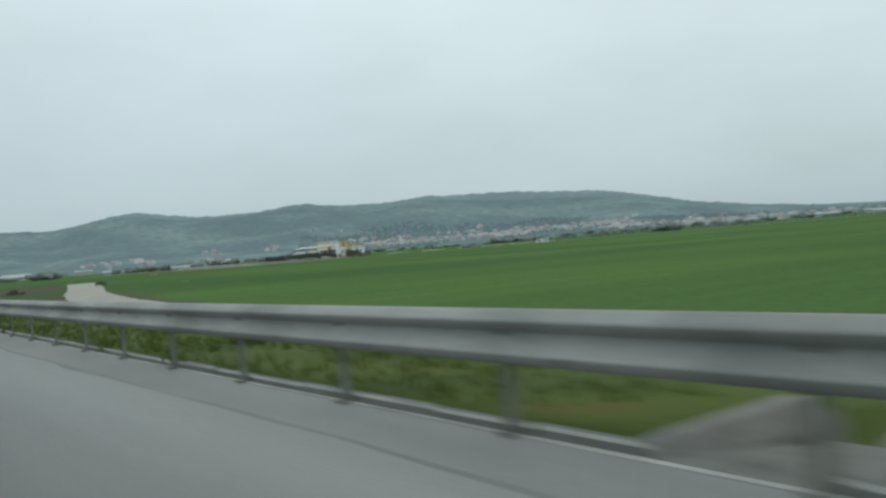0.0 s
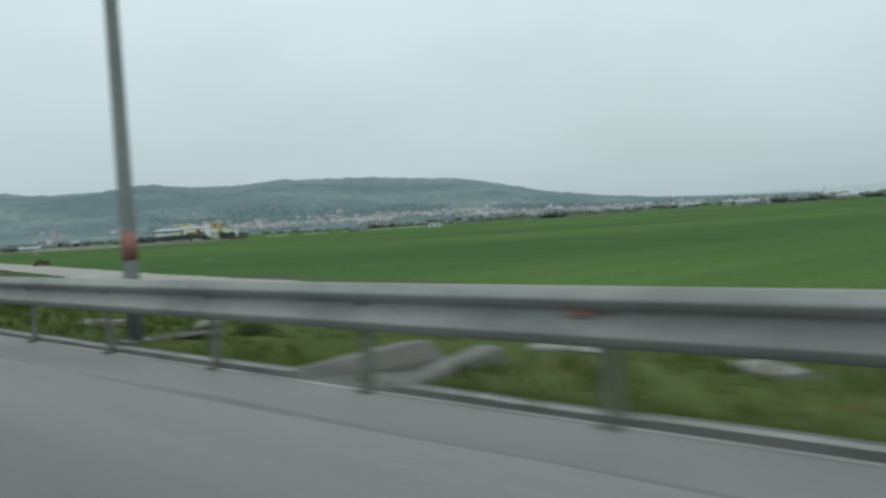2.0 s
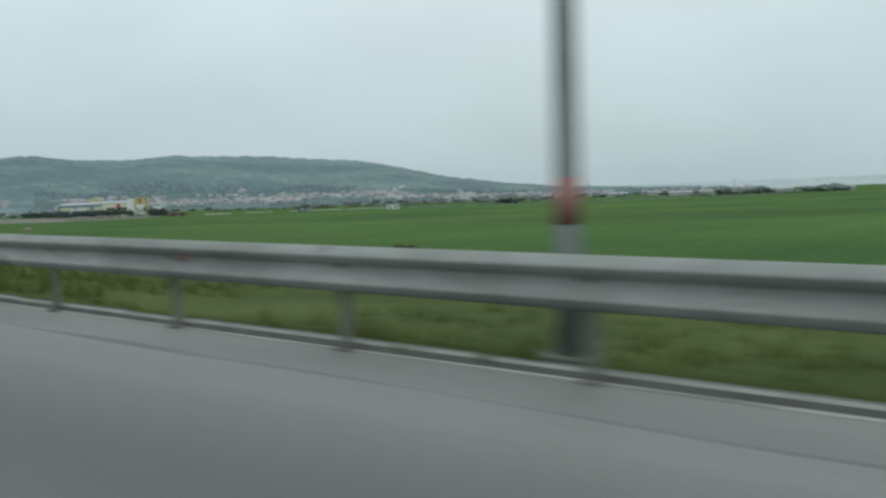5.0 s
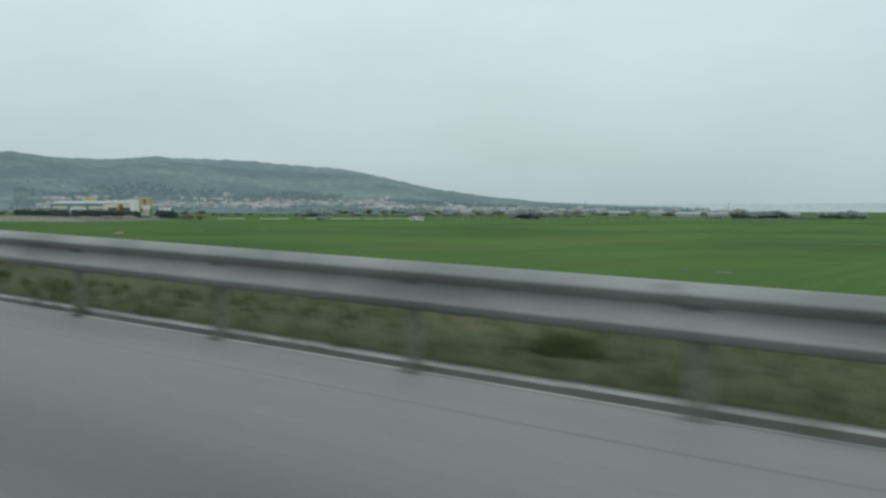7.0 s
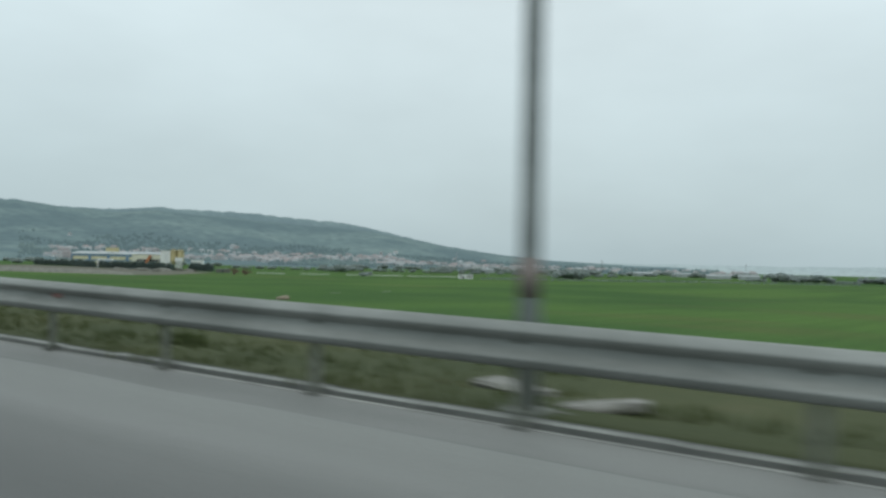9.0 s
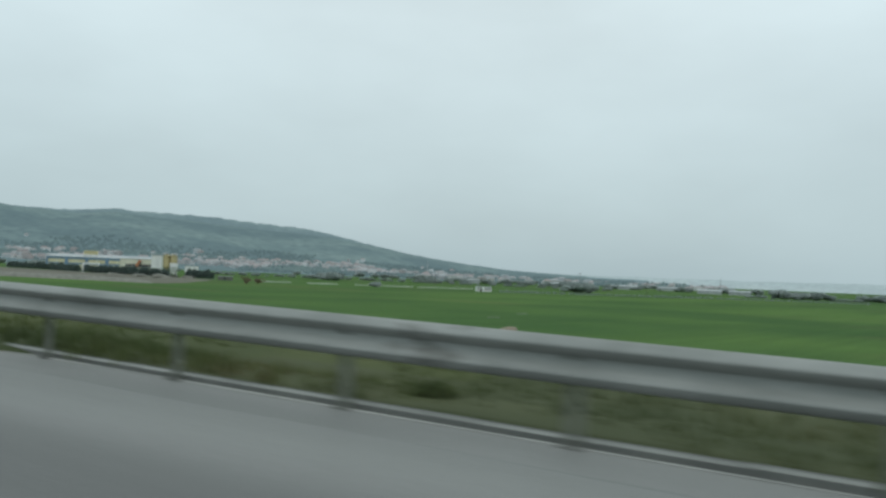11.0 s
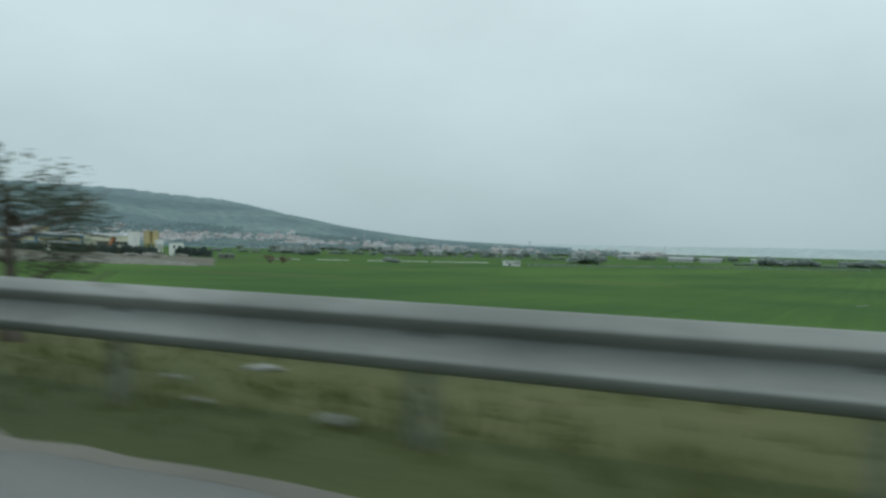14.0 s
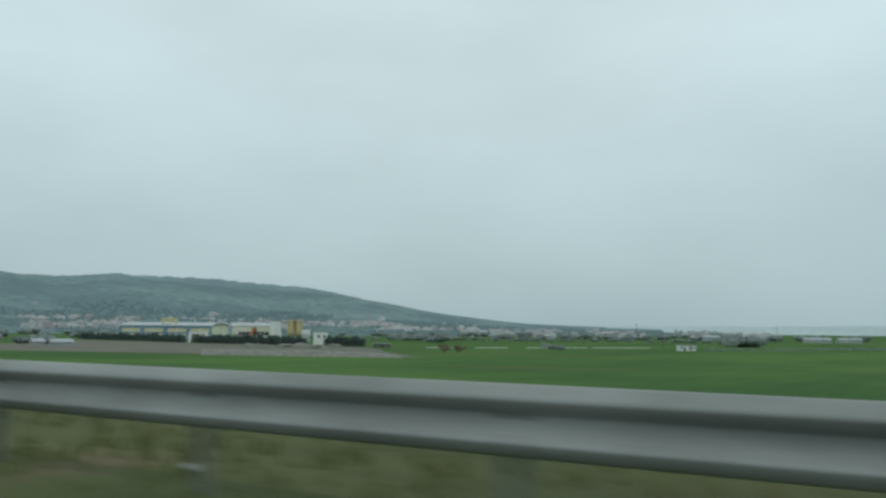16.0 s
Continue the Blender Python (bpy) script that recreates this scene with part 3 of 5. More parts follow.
def build_barrier():
    rail = empty("guardrail", 0, 0, 0)
    tagged(rail, "weathered galvanised steel crash barrier on close posts", "guardrail")
    v, f = [], []
    n = len(W_PROFILE)
    for x in (-0.1, 4.1):
        for back in (0, 1):
            for y, z in W_PROFILE:
                v.append((x, y - 0.02 - 0.005 * back, z - (0.002 if back else 0)))
    for k in range(n - 1):
        f.append((k, 2 * n + k, 2 * n + k + 1, k + 1))
        f.append((n + k, n + k + 1, 3 * n + k + 1, 3 * n + k))
    f += [(0, n, 3 * n, 2 * n), (n - 1, 3 * n - 1, 4 * n - 1, 2 * n - 1)]
    first = from_data("beam", v, f, M["steel"], rail, True)
    beam = first.data
    bm = bmesh.new()
    box(bm, -0.045, 0.073, -0.12, 0.045, 0.082, 0.71)
    box(bm, -0.045, 0.082, -0.12, -0.036, 0.099, 0.71)
    box(bm, 0.036, 0.082, -0.12, 0.045, 0.099, 0.71)
    post = link("post", bm, M["post"], rail)
    bm = bmesh.new()
    box(bm, -0.04, 0.083, 0.59, 0.04, 0.10, 0.67, bevel=0.004)
    tube(bm, [(0, 0.10, 0.632, 0.014), (0, 0.12, 0.632, 0.014)], 6)
    block = link("spacer", bm, M["post"], rail)
    bm = boxed(-0.05, 0.100, 0.600, 0.05, 0.112, 0.652, bevel=0.004)
    tube(bm, [(0, 0.111, 0.626, 0.02), (0, 0.124, 0.626, 0.02)], 6)
    washer = link("bolt_plate", bm, M["foot"], rail)
    bm = rough_slab(0.10, 0.09, 0.025, 8)
    bm.transform(Matrix.Translation((0, 0.115, 0.0)))
    foot = link("foot_pad", bm, M["foot"], rail)
    foot["label"] = "low dark pad at the foot of the post"
    k = 0
    for i in range(-10, 111):
        x = i * 4.0
        z0, z1 = road_z(x), road_z(x + 4)
        ob = first if k == 0 else new("beam", beam)
        ob.parent = rail
        ob.matrix_world = Matrix.Translation((x, 0.002 * (i % 2), z0)) @ Matrix.Rotation(-math.atan2(z1 - z0, 4.0), 4, "Y")
        for d in (1.15, 3.15):
            first_post = k == 0 and d < 2
            p = post if first_post else new("post", post.data)
            c = block if first_post else new("spacer", block.data)
            q = foot if first_post else new("foot_pad", foot.data)
            w = washer if first_post else new("bolt_plate", washer.data)
            for o in (p, c, q, w):
                o.parent = rail
                o.matrix_world = pose(x + d, 0, road_z(x + d), random.uniform(-1.2, 1.2) if o is p else 0, random.uniform(-1, 1) if o is p else 0, 0)
        k += 1


def build_reflectors():
    """Small red reflectors bolted into the groove of the barrier."""
    for x in (21.3, 47.3, 73.3, 90.9, 117.0, 178.4, 205.0, 344.0, 370.1, 396.0):
        r = empty("reflector", x, 0.12, road_z(x) + 0.628)
        tagged(r, "small dull red reflector in the barrier's groove", "reflector", "reflectors on the barrier")
        part("bracket", boxed(-0.08, -0.013, -0.045, 0.08, 0.004, 0.045), M["post"], r)
        part("lens", boxed(-0.07, 0.005, -0.036, 0.07, 0.014, 0.036, bevel=0.004), M["red"], r)


def build_kerb():
    kerb = empty("kerb", 0, 0, 0)
    tagged(kerb, "concrete kerb stones with worn limewashed tops", "kerb", kind="structure")
    sec = [(0.045, -0.10), (0.043, 0.050), (0.029, 0.072), (-0.015, 0.076), (-0.08, 0.045), (-0.08, -0.10)]
    v = [(x, y, z) for x in (0.004, 0.992) for y, z in sec]
    n = len(sec)
    f = [(k, n + k, n + k + 1, k + 1) for k in range(n - 1)] + [tuple(range(n))[::-1], tuple(range(n, 2 * n))]
    stone = from_data("kerb_stone", v, f, M["kerb"], kerb)
    stone.data.materials.append(M["kerb_top"])
    for p in stone.data.polygons:
        p.material_index = 1 if abs(p.normal.z) > 0.45 and p.center.y > 0.02 and p.center.z > 0 else 0
    k = 0
    for i in range(-40, 252):
        ends = [(i, i + 1.0)]
        for d in DRAINS:
            ends = [(p, q) for a, b in ends for p, q in ((a, min(b, d - 1.0)), (max(a, d), b)) if q - p > 0.02]
        for a, b in ends:
            ob = stone if k == 0 else new("kerb_stone", stone.data)
            ob.parent = kerb
            z0, z1 = road_z(a), road_z(b)
            ob.matrix_world = Matrix.Translation((a, random.uniform(-0.008, 0.008), z0 + random.uniform(-0.008, 0.006))) @ Matrix.Rotation(-math.atan2(z1 - z0, b - a), 4, "Y") @ Matrix.Diagonal((b - a, 1, 1, 1))
            k += 1


build_ground()
build_road()
build_hills()
build_barrier()
build_reflectors()

# ---- roadside things ----


def build_pole(band, label):
    """A tapered lamp column, its arm out of sight, with a painted band."""
    p = empty("lamp_column", 0, 0, 0)
    tagged(p, label, "lamp post", "lamp columns along the verge")
    bm = bmesh.new()
    tube(bm, [(0, 0, 0.02, 0.088), (0, 0, 0.7, 0.087), (0, 0, 0.72, 0.083), (0, 0, 4.5, 0.068), (0, 0, 10.0, 0.042)], 14)
    part("shaft", bm, M["pole"], p, smooth=True)
    part("red_band", tube(bmesh.new(), [(0, 0, 0.86, 0.086), (0, 0, 1.16, 0.085)], 14), M[band], p, "faded painted band", smooth=True)
    bm = boxed(-0.16, -0.16, -0.02, 0.16, 0.16, 0.02, bevel=0.006)
    plate = part("base_plate", bm, M["post"], p)
    bm = boxed(-0.26, -0.3, -0.5, 0.26, 0.17, -0.02, bevel=0.02)
    part("footing", bm, M["concrete"], p, "rough concrete footing")
    for a in (-0.125, 0.125):
        for b in (-0.125, 0.125):
            part("bolt", tube(bmesh.new(), [(a, b, 0.015, 0.018), (a, b, 0.06, 0.018)], 6), M["post"], plate)
    bm = boxed(-0.045, 0.074, 0.35, 0.045, 0.092, 0.62, bevel=0.004)
    part("hatch", bm, M["pole"], p)
    return p


POLES = [-5.9, 23.32, 53.32, 83.71, 113.5, 143.1, 171.48, 199.3, 227.0, 254.5, 279.8, 305.5, 331.9, 359.6, 388.0, 416.0]
poles = [build_pole("band", "tapered grey steel lamp column with a faded red band"), build_pole("worn_band", "tapered grey steel lamp column with its red band worn off")]
for i, x in enumerate(POLES):
    m = pose(x, -0.27, road_z(x) + 0.06, random.uniform(-0.4, 0.4), random.uniform(-0.4, 0.4), 0)
    late = i > 5
    if i in (0, 6):
        poles[late].matrix_world = m
    else:
        copy_thing(poles[late], m)


def crumple(w, d, h, seed):
    """A crumpled bag or sheet lying on the grass."""
    rnd = random.Random(seed)
    bm = bmesh.new()
    bmesh.ops.create_icosphere(bm, subdivisions=2, radius=1.0)
    for v in bm.verts:
        k = 1 + rnd.uniform(-0.28, 0.28)
        v.co = Vector((v.co.x * w / 2 * k, v.co.y * d / 2 * k, max(-0.15, v.co.z) * h * k))
    return bm


def wing_wall(side, seed):
    """A poured wing wall splayed back from the kerb's end, battered towards the channel."""
    rnd = random.Random(seed)
    bm = bmesh.new()
    rows = []
    for y, top in ((0.04, 0.07), (-0.1, 0.085), (-0.55, 0.12), (-1.0, 0.15), (-1.17, 0.14), (-1.3, -0.05)):
        e = -wing_edge(y)
        j = rnd.uniform(-0.008, 0.008)
        rows.append([bm.verts.new((side * q, y, z)) for q, z in ((e - 0.05, -0.4), (e - 0.05, -0.02), (e + 0.01 + j, top - 0.012), (e + 0.03, top), (e + 0.17, top - 0.01), (e + 0.19, top - 0.04), (e + 0.19, -0.4))])
    for a, b in zip(rows, rows[1:]):
        for k in range(7):
            bm.faces.new((a[k], a[(k + 1) % 7], b[(k + 1) % 7], b[k]))
    bm.faces.new(rows[0])
    bm.faces.new(rows[-1][::-1])
    bmesh.ops.recalc_face_normals(bm, faces=bm.faces[:])
    return bm


def drain_inlet(x, seed):
    """A concrete funnel through the kerb: two splayed wing walls and a floor falling to the bank."""
    c = empty("drain_inlet", x, 0.0, road_z(x))
    tagged(c, "pale concrete drain inlet with two splayed wing walls", "drain", "drain inlets through the kerb")
    bm = bmesh.new()
    rows = [[bm.verts.new((q, y, z)) for q, z in ((-wing_edge(y), z1), (-1.0 + wing_edge(y), z1), (-1.0 + wing_edge(y), -0.45), (-wing_edge(y), -0.45))] for y, z1 in ((0.05, 0.01), (-0.15, 0.006), (-0.7, -0.05), (-1.2, -0.12), (-1.6, -0.24))]
    for a, b in zip(rows, rows[1:]):
        for k in range(4):
            bm.faces.new((a[k], a[(k + 1) % 4], b[(k + 1) % 4], b[k]))
    bm.faces.new(rows[0])
    bm.faces.new(rows[-1][::-1])
    bmesh.ops.recalc_face_normals(bm, faces=bm.faces[:])
    part("channel", bm, M["concrete"], c)
    part("wing_wall", wing_wall(1, seed), M["wing"], c)
    o = part("wing_wall", wing_wall(-1, seed + 1), M["wing"], c)
    o.location = (-1.0, 0.0, 0.0)


for i, x in enumerate(DRAINS):
    drain_inlet(x, 35 + 5 * i)

SLABS = [(86.1, -1.3, 1.0), (84.8, -2.3, 0.8), (84.3, -0.9, 1.1), (85.4, -1.8, 0.7), (55.7, -1.1, 0.9), (54.5, -1.8, 0.8), (53.2, -0.8, 0.8), (49.3, -2.4, 0.75),
         (47.2, -1.95, 0.72), (97.9, -2.62, 0.75), (143.8, -1.1, 0.5), (152.6, -3.4, 0.5), (173.0, -1.5, 0.9),
         (172.0, -1.0, 0.7), (174.0, -2.2, 0.7), (200.2, -1.6, 0.9), (199.0, -1.0, 0.8), (190.6, -2.7, 0.35), (254.8, -1.2, 0.7), (256.0, -1.9, 0.6)]
for i, (x, y, s) in enumerate(SLABS):
    ob = link("concrete_slab", rough_slab(s * 0.85, s * 0.42, 0.05 + 0.03 * s, 50 + i), M["slab"])
    ob.matrix_world = pose(x, y, ground_z(x, y) - 0.015, random.uniform(-6, 6), random.uniform(-6, 6), random.uniform(-40, 40))
    tagged(ob, "broken slab of pale concrete lying in the grass", "rubble", "broken concrete in the verge")

LITTER = [(91.93, -2.11, 0.55), (263.4, -3.2, 0.4), (260.9, -3.2, 1.0), (261.2, -2.8, 0.5), (257.5, -2.7, 0.5), (256.15, -0.75, 0.5), (272.2, -1.8, 0.5), (271.0, -1.8, 0.3), (272.4, -0.5, 0.3), (274.0, -2.0, 0.25), (278.1, -3.2, 0.35), (280.2, -3.1, 0.3),
          (282.4, -2.7, 0.42), (282.8, -0.1, 0.35), (283.1, -1.9, 0.45), (284.4, -3.0, 0.28), (284.9, -2.5, 0.4), (285.4, -1.4, 0.32), (285.2, -0.25, 0.25), (286.7, -2.2, 0.4), (287.5, -2.8, 0.36),
          (287.8, -1.5, 0.36), (291.1, -2.3, 0.3), (294.9, -1.55, 0.4), (295.2, -1.2, 0.36), (295.8, -1.05, 0.36), (296.3, -0.8, 0.3), (296.7, -1.2, 0.36), (297.4, -1.4, 0.32), (305.2, -2.9, 0.36),
          (307.7, -0.7, 0.4), (308.0, -0.3, 0.42), (310.3, -2.0, 0.3), (314.0, -1.95, 0.36), (325.9, -2.2, 0.6), (325.6, -0.85, 0.3), (324.8, -0.2, 0.25), (323.8, -0.15, 0.45),
          (336.8, -1.5, 1.0), (353.4, -0.35, 0.25), (352.1, -0.8, 0.45), (371.0, -1.3, 0.4), (381.8, -0.4, 0.35), (228.0, -2.2, 0.5), (227.0, -1.4, 0.6)]
for i, (x, y, s) in enumerate(LITTER):
    ob = link("litter", crumple(s * 0.46, s * 0.28, s * 0.075, 90 + i), M["bag"])
    ob.matrix_world = pose(x, y, ground_z(x, y) + 0.03, 0, 0, random.uniform(-60, 60))
    tagged(ob, "crumpled white plastic litter lying on the grass", "litter", "litter in the verge")


ob = link("white_plank", rough_slab(0.14, 0.05, 0.55, 77), M["bag"])
ob.matrix_world = pose(85.3, -1.75, ground_z(85.3, -1.75), 0, -28, 10)
tagged(ob, "short white plank leaning among the rubble", "plank")


def marker_sign(x, y, paint, label):
    s = empty("marker_sign", x, y, road_z(x) - 0.05)
    tagged(s, label, "sign", "yellow marker signs")
    part("post", tube(bmesh.new(), [(0, -0.03, -0.4, 0.018), (0, -0.03, 1.36, 0.018)], 8), M["post"], s)
    panel = part("panel", boxed(-0.17, -0.008, 0.95, 0.17, 0.008, 1.32, bevel=0.004), M[paint], s)
    part("edge", boxed(-0.175, -0.012, 1.308, 0.175, 0.012, 1.325), M["black"], panel)
    part("edge", boxed(-0.175, -0.012, 0.945, 0.175, 0.012, 0.962), M["black"], panel)
    part("edge", boxed(-0.17, 0.009, 1.20, 0.17, 0.012, 1.212), M["black"], panel)
    s.matrix_world = pose(x, y, road_z(x) - 0.12, 0, 0, 28)


marker_sign(286.2, -0.7, "yellow", "small yellow marker sign with dark edges on a post")
marker_sign(364.69, -0.55, "faded_yellow", "small faded yellow marker sign on a thin post")


def leaf_cloud(rnd, centre, radii, count, size):
    """Small leaf faces scattered through an uneven crown."""
    v, f = [], []
    lobes = [(Vector((rnd.gauss(0, 0.45), rnd.gauss(0, 0.45), rnd.gauss(0, 0.4))), rnd.uniform(0.35, 0.7)) for _ in range(9)]
    for _ in range(count):
        c, k = rnd.choice(lobes)
        d = Vector((rnd.gauss(0, 1), rnd.gauss(0, 1), rnd.gauss(0, 1))).normalized() * k * rnd.random() ** 0.4
        p = c + d
        p = Vector((centre[0] + p.x * radii[0], centre[1] + p.y * radii[1], centre[2] + p.z * radii[2]))
        a = Vector((rnd.gauss(0, 1), rnd.gauss(0, 1), rnd.gauss(0, 1))).normalized() * size * rnd.uniform(0.6, 1.4)
        b = a.orthogonal().normalized() * size * rnd.uniform(0.4, 0.9)
        i = len(v)
        v += [p - a, p + b, p + a, p - b]
        f.append((i, i + 1, i + 2, i + 3))
    return v, f


def broad_tree(name, h, spread, seed, leaf, count, bark, leafmat, trunk_h=0.35, mid=0.62, core=0):
    rnd = random.Random(seed)
    t = empty(name, 0, 0, 0)
    bm = bmesh.new()
    r = h * 0.03
    tube(bm, [(0, 0, -0.1, r * 1.4), (r * 0.5, 0, h * 0.2, r), (0, r * 0.6, h * trunk_h, r * 0.8), (r, r, h * 0.75, r * 0.3)], 8)
    for _ in range(7):
        a, z = rnd.uniform(0, math.tau), h * rnd.uniform(trunk_h * 0.6, 0.6)
        e = (math.cos(a) * spread * 0.34, math.sin(a) * spread * 0.34, z + h * rnd.uniform(0.15, 0.3))
        tube(bm, [(0, 0, z, r * 0.5), (e[0] * 0.5, e[1] * 0.5, z + (e[2] - z) * 0.4, r * 0.3), (*e, r * 0.12)], 5)
    part("trunk", bm, bark, t)
    v, f = leaf_cloud(rnd, (0, 0, h * mid), (spread * 0.42, spread * 0.42, h * 0.34), count, leaf)
    for _ in range(core):
        bm = bmesh.new()
        bmesh.ops.create_icosphere(bm, subdivisions=2, radius=1.0)
        c = (rnd.gauss(0, 0.17) * spread, rnd.gauss(0, 0.17) * spread, h * (mid + rnd.uniform(-0.2, 0.12)))
        k, i = rnd.uniform(0.14, 0.22), len(v)
        for q in bm.verts:
            w = 1 + 0.35 * noise.noise(q.co * 1.7 + Vector(c))
            v.append((c[0] + q.co.x * spread * k * w, c[1] + q.co.y * spread * k * w, max(0.0, c[2] + q.co.z * h * k * 1.2 * w)))
        f += [tuple(i + q.index for q in face.verts) for face in bm.faces]
        bm.free()
    from_data("crown", v, f, leafmat, t)
    return t


tree = broad_tree("young_tree", 3.4, 3.2, 5, 0.035, 3600, M["bark"], M["leaves"], 0.25)
tree.matrix_world = pose(329.6, -2.6, ground_z(329.6, -2.6), 0, 0, 30) @ Matrix.Diagonal((0.95, 0.95, 0.66, 1))
tagged(tree, "small sparse dark roadside tree behind the barrier", "tree")


def weed_clump(seed, w, h):
    rnd = random.Random(seed)
    v, f = [], []
    for _ in range(260):
        a, q = rnd.uniform(0, math.tau), rnd.random() ** 0.6
        b = Vector((math.cos(a) * q * w / 2, math.sin(a) * q * w / 2, 0))
        t = b + Vector((rnd.gauss(0, w * 0.12), rnd.gauss(0, w * 0.12), h * rnd.uniform(0.4, 1.0) * (1.1 - q * 0.6)))
        s = Vector((rnd.gauss(0, 1), rnd.gauss(0, 1), 0)).normalized() * 0.02
        i = len(v)
        v += [b - s, b + s, (b + t) / 2 + s * 2.2, t, (b + t) / 2 - s * 2.2]
        f.append((i, i + 1, i + 2, i + 3, i + 4))
    return v, f


wv, wf = weed_clump(3, 0.8, 0.4)
weed_mesh = None
for i, (x, y, s) in enumerate([(27.0, -0.45, 0.8), (11.0, -1.6, 0.9), (36.8, -1.4, 0.8), (61.0, -0.45, 0.7), (69.6, -0.35, 0.6), (68.5, -0.12, 0.55), (62.0, -2.2, 1.0), (156.7, -1.3, 0.95), (150.2, -1.1, 0.7),
                               (149.0, -2.3, 0.9), (247.0, -1.0, 0.8), (165.6, -1.4, 0.6), (169.0, -1.6, 0.5), (256.7, -1.2, 0.6), (179.0, -2.2, 1.3), (205.0, -1.6, 1.0), (305.0, -2.4, 1.2), (316.0, -1.7, 1.0), (53.0, -1.5, 0.8)]):
    if weed_mesh is None:
        ob = from_data("weed_clump", wv, wf, M["weeds"])
        weed_mesh = ob.data
    else:
        ob = new("weed_clump", weed_mesh)
    s *= 0.72
    ob.matrix_world = pose(x, y, ground_z(x, y) - 0.02, 0, 0, i * 50) @ Matrix.Diagonal((s, s, s * 0.9, 1))
    tagged(ob, "dark clump of weeds growing in the verge", "weeds", "weed clumps in the verge")


def build_grass(x0, x1, count, material, label):
    rnd = random.Random(11)
    v, f = [], []
    for _ in range(count):
        x, y = rnd.uniform(x0, x1), -0.22 - 4.6 * rnd.random() ** 1.3
        if x > 258 and rnd.random() < 0.25:
            y = rnd.uniform(-0.3, 0.5)
        if noise.noise((x * 0.25, y * 0.5, 9)) < -0.25 or any(d - 1.15 < x < d + 0.15 and y > -1.4 for d in DRAINS):
            continue
        if x < 251 and rnd.random() < 0.12 and noise.noise((x * 0.3, 0, 21)) > 0.02:
            y = rnd.uniform(-0.2, 0.07)
        z = (road_z(x) + (0.03 if x > 251 else 0.055)) if y > -0.3 else ground_z(x, y)
        for _k in range(3):
            h = rnd.uniform(0.05, 0.17) * (1.3 if noise.noise((x * 0.15, y * 0.3, 4)) > 0.1 else 0.8)
            a = rnd.uniform(0, math.tau)
            dx, dy = math.cos(a) * 0.018, math.sin(a) * 0.018
            ox, oy = rnd.gauss(0, 0.05), rnd.gauss(0, 0.05)
            i = len(v)
            v += [(x + ox - dx, y + oy - dy, z - 0.02), (x + ox + dx, y + oy + dy, z - 0.02), (x + ox + rnd.gauss(0, 0.05), y + oy + rnd.gauss(0, 0.05), z + h)]
            f.append((i, i + 1, i + 2))
    tagged(from_data("verge_grass", v, f, material), label, "grass", kind="stuff")


build_grass(-12, 130, 10000, M["fresh_blades"], "fresh green verge grass behind the kerb")
build_grass(126, 253, 8300, M["blades"], "uneven olive and straw-coloured verge grass")
build_grass(247, 306, 3900, M["late_blades"], "yellowing green verge grass below the barrier")
build_grass(298, 405, 7000, M["dry_blades"], "dry brownish green verge grass below the barrier")


def build_track():
    """A dirt track that leaves the barrier and bends away between the fields."""
    pts = TRACK
    v, f = [], []
    n = 110
    for i in range(n):
        s = i / (n - 1) * (len(pts) - 1)
        k = min(int(s), len(pts) - 2)
        p = [Vector((*pts[max(0, min(len(pts) - 1, k + d))], 0)) for d in (-1, 0, 1, 2)]
        u = s - k
        q = 0.5 * ((2 * p[1]) + (p[2] - p[0]) * u + (2 * p[0] - 5 * p[1] + 4 * p[2] - p[3]) * u * u + (3 * p[1] - p[0] - 3 * p[2] + p[3]) * u ** 3)
        t = 0.5 * ((p[2] - p[0]) + 2 * (2 * p[0] - 5 * p[1] + 4 * p[2] - p[3]) * u + 3 * (3 * p[1] - p[0] - 3 * p[2] + p[3]) * u * u)
        side = Vector((-t.y, t.x, 0)).normalized()
        for j, w in enumerate((-2.0, -1.0, 0.1, 1.0, 2.0)):
            c = q + side * (w * (1.0 + 0.35 * smoothstep(80, 180, q.x)) + 0.35 * noise.noise((i * 0.5, w, 0)))
            v.append((c.x, c.y, ground_z(c.x, c.y) + 0.04 + (0.03 if j in (0, 2, 4) else -0.01)))
        if i:
            for j in range(4):
                a = (i - 1) * 5 + j
                f.append((a, a + 5, a + 6, a + 1))
    tagged(from_data("dirt_track", v, f, M["dirt"], smooth=True), "pale dry dirt track bending away beside the field", "track", kind="structure")


build_track()


def works_yard():
    """Trodden brown ground between the gravel bank and the hedge, with a ragged edge."""
    v, f = [], []
    n, w = 60, 16
    for i in range(n):
        t = i / (n - 1)
        for j in range(w):
            u = j / (w - 1)
            k = 5.0 * noise.noise((t * 14, u * 5, 3.0)) * (1 if j in (0, w - 1) or i in (0, n - 1) else 0)
            near, back = Vector((536 + 190 * t, -242 + 80 * t)), Vector((664 + 340 * t, -386 - 64 * t))
            p = near.lerp(back, u) + Vector((0.5 * k, k))
            v.append((p.x, p.y, ground_z(p.x, p.y) + (0.03 if j in (0, w - 1) or i in (0, n - 1) else 0.35)))
        if i:
            f += [((i - 1) * w + j, i * w + j, i * w + j + 1, (i - 1) * w + j + 1) for j in range(w - 1)]
    tagged(from_data("bare_ground", v, f, M["soil"], smooth=True), "trodden brown yard in front of the works", "ground", kind="structure")


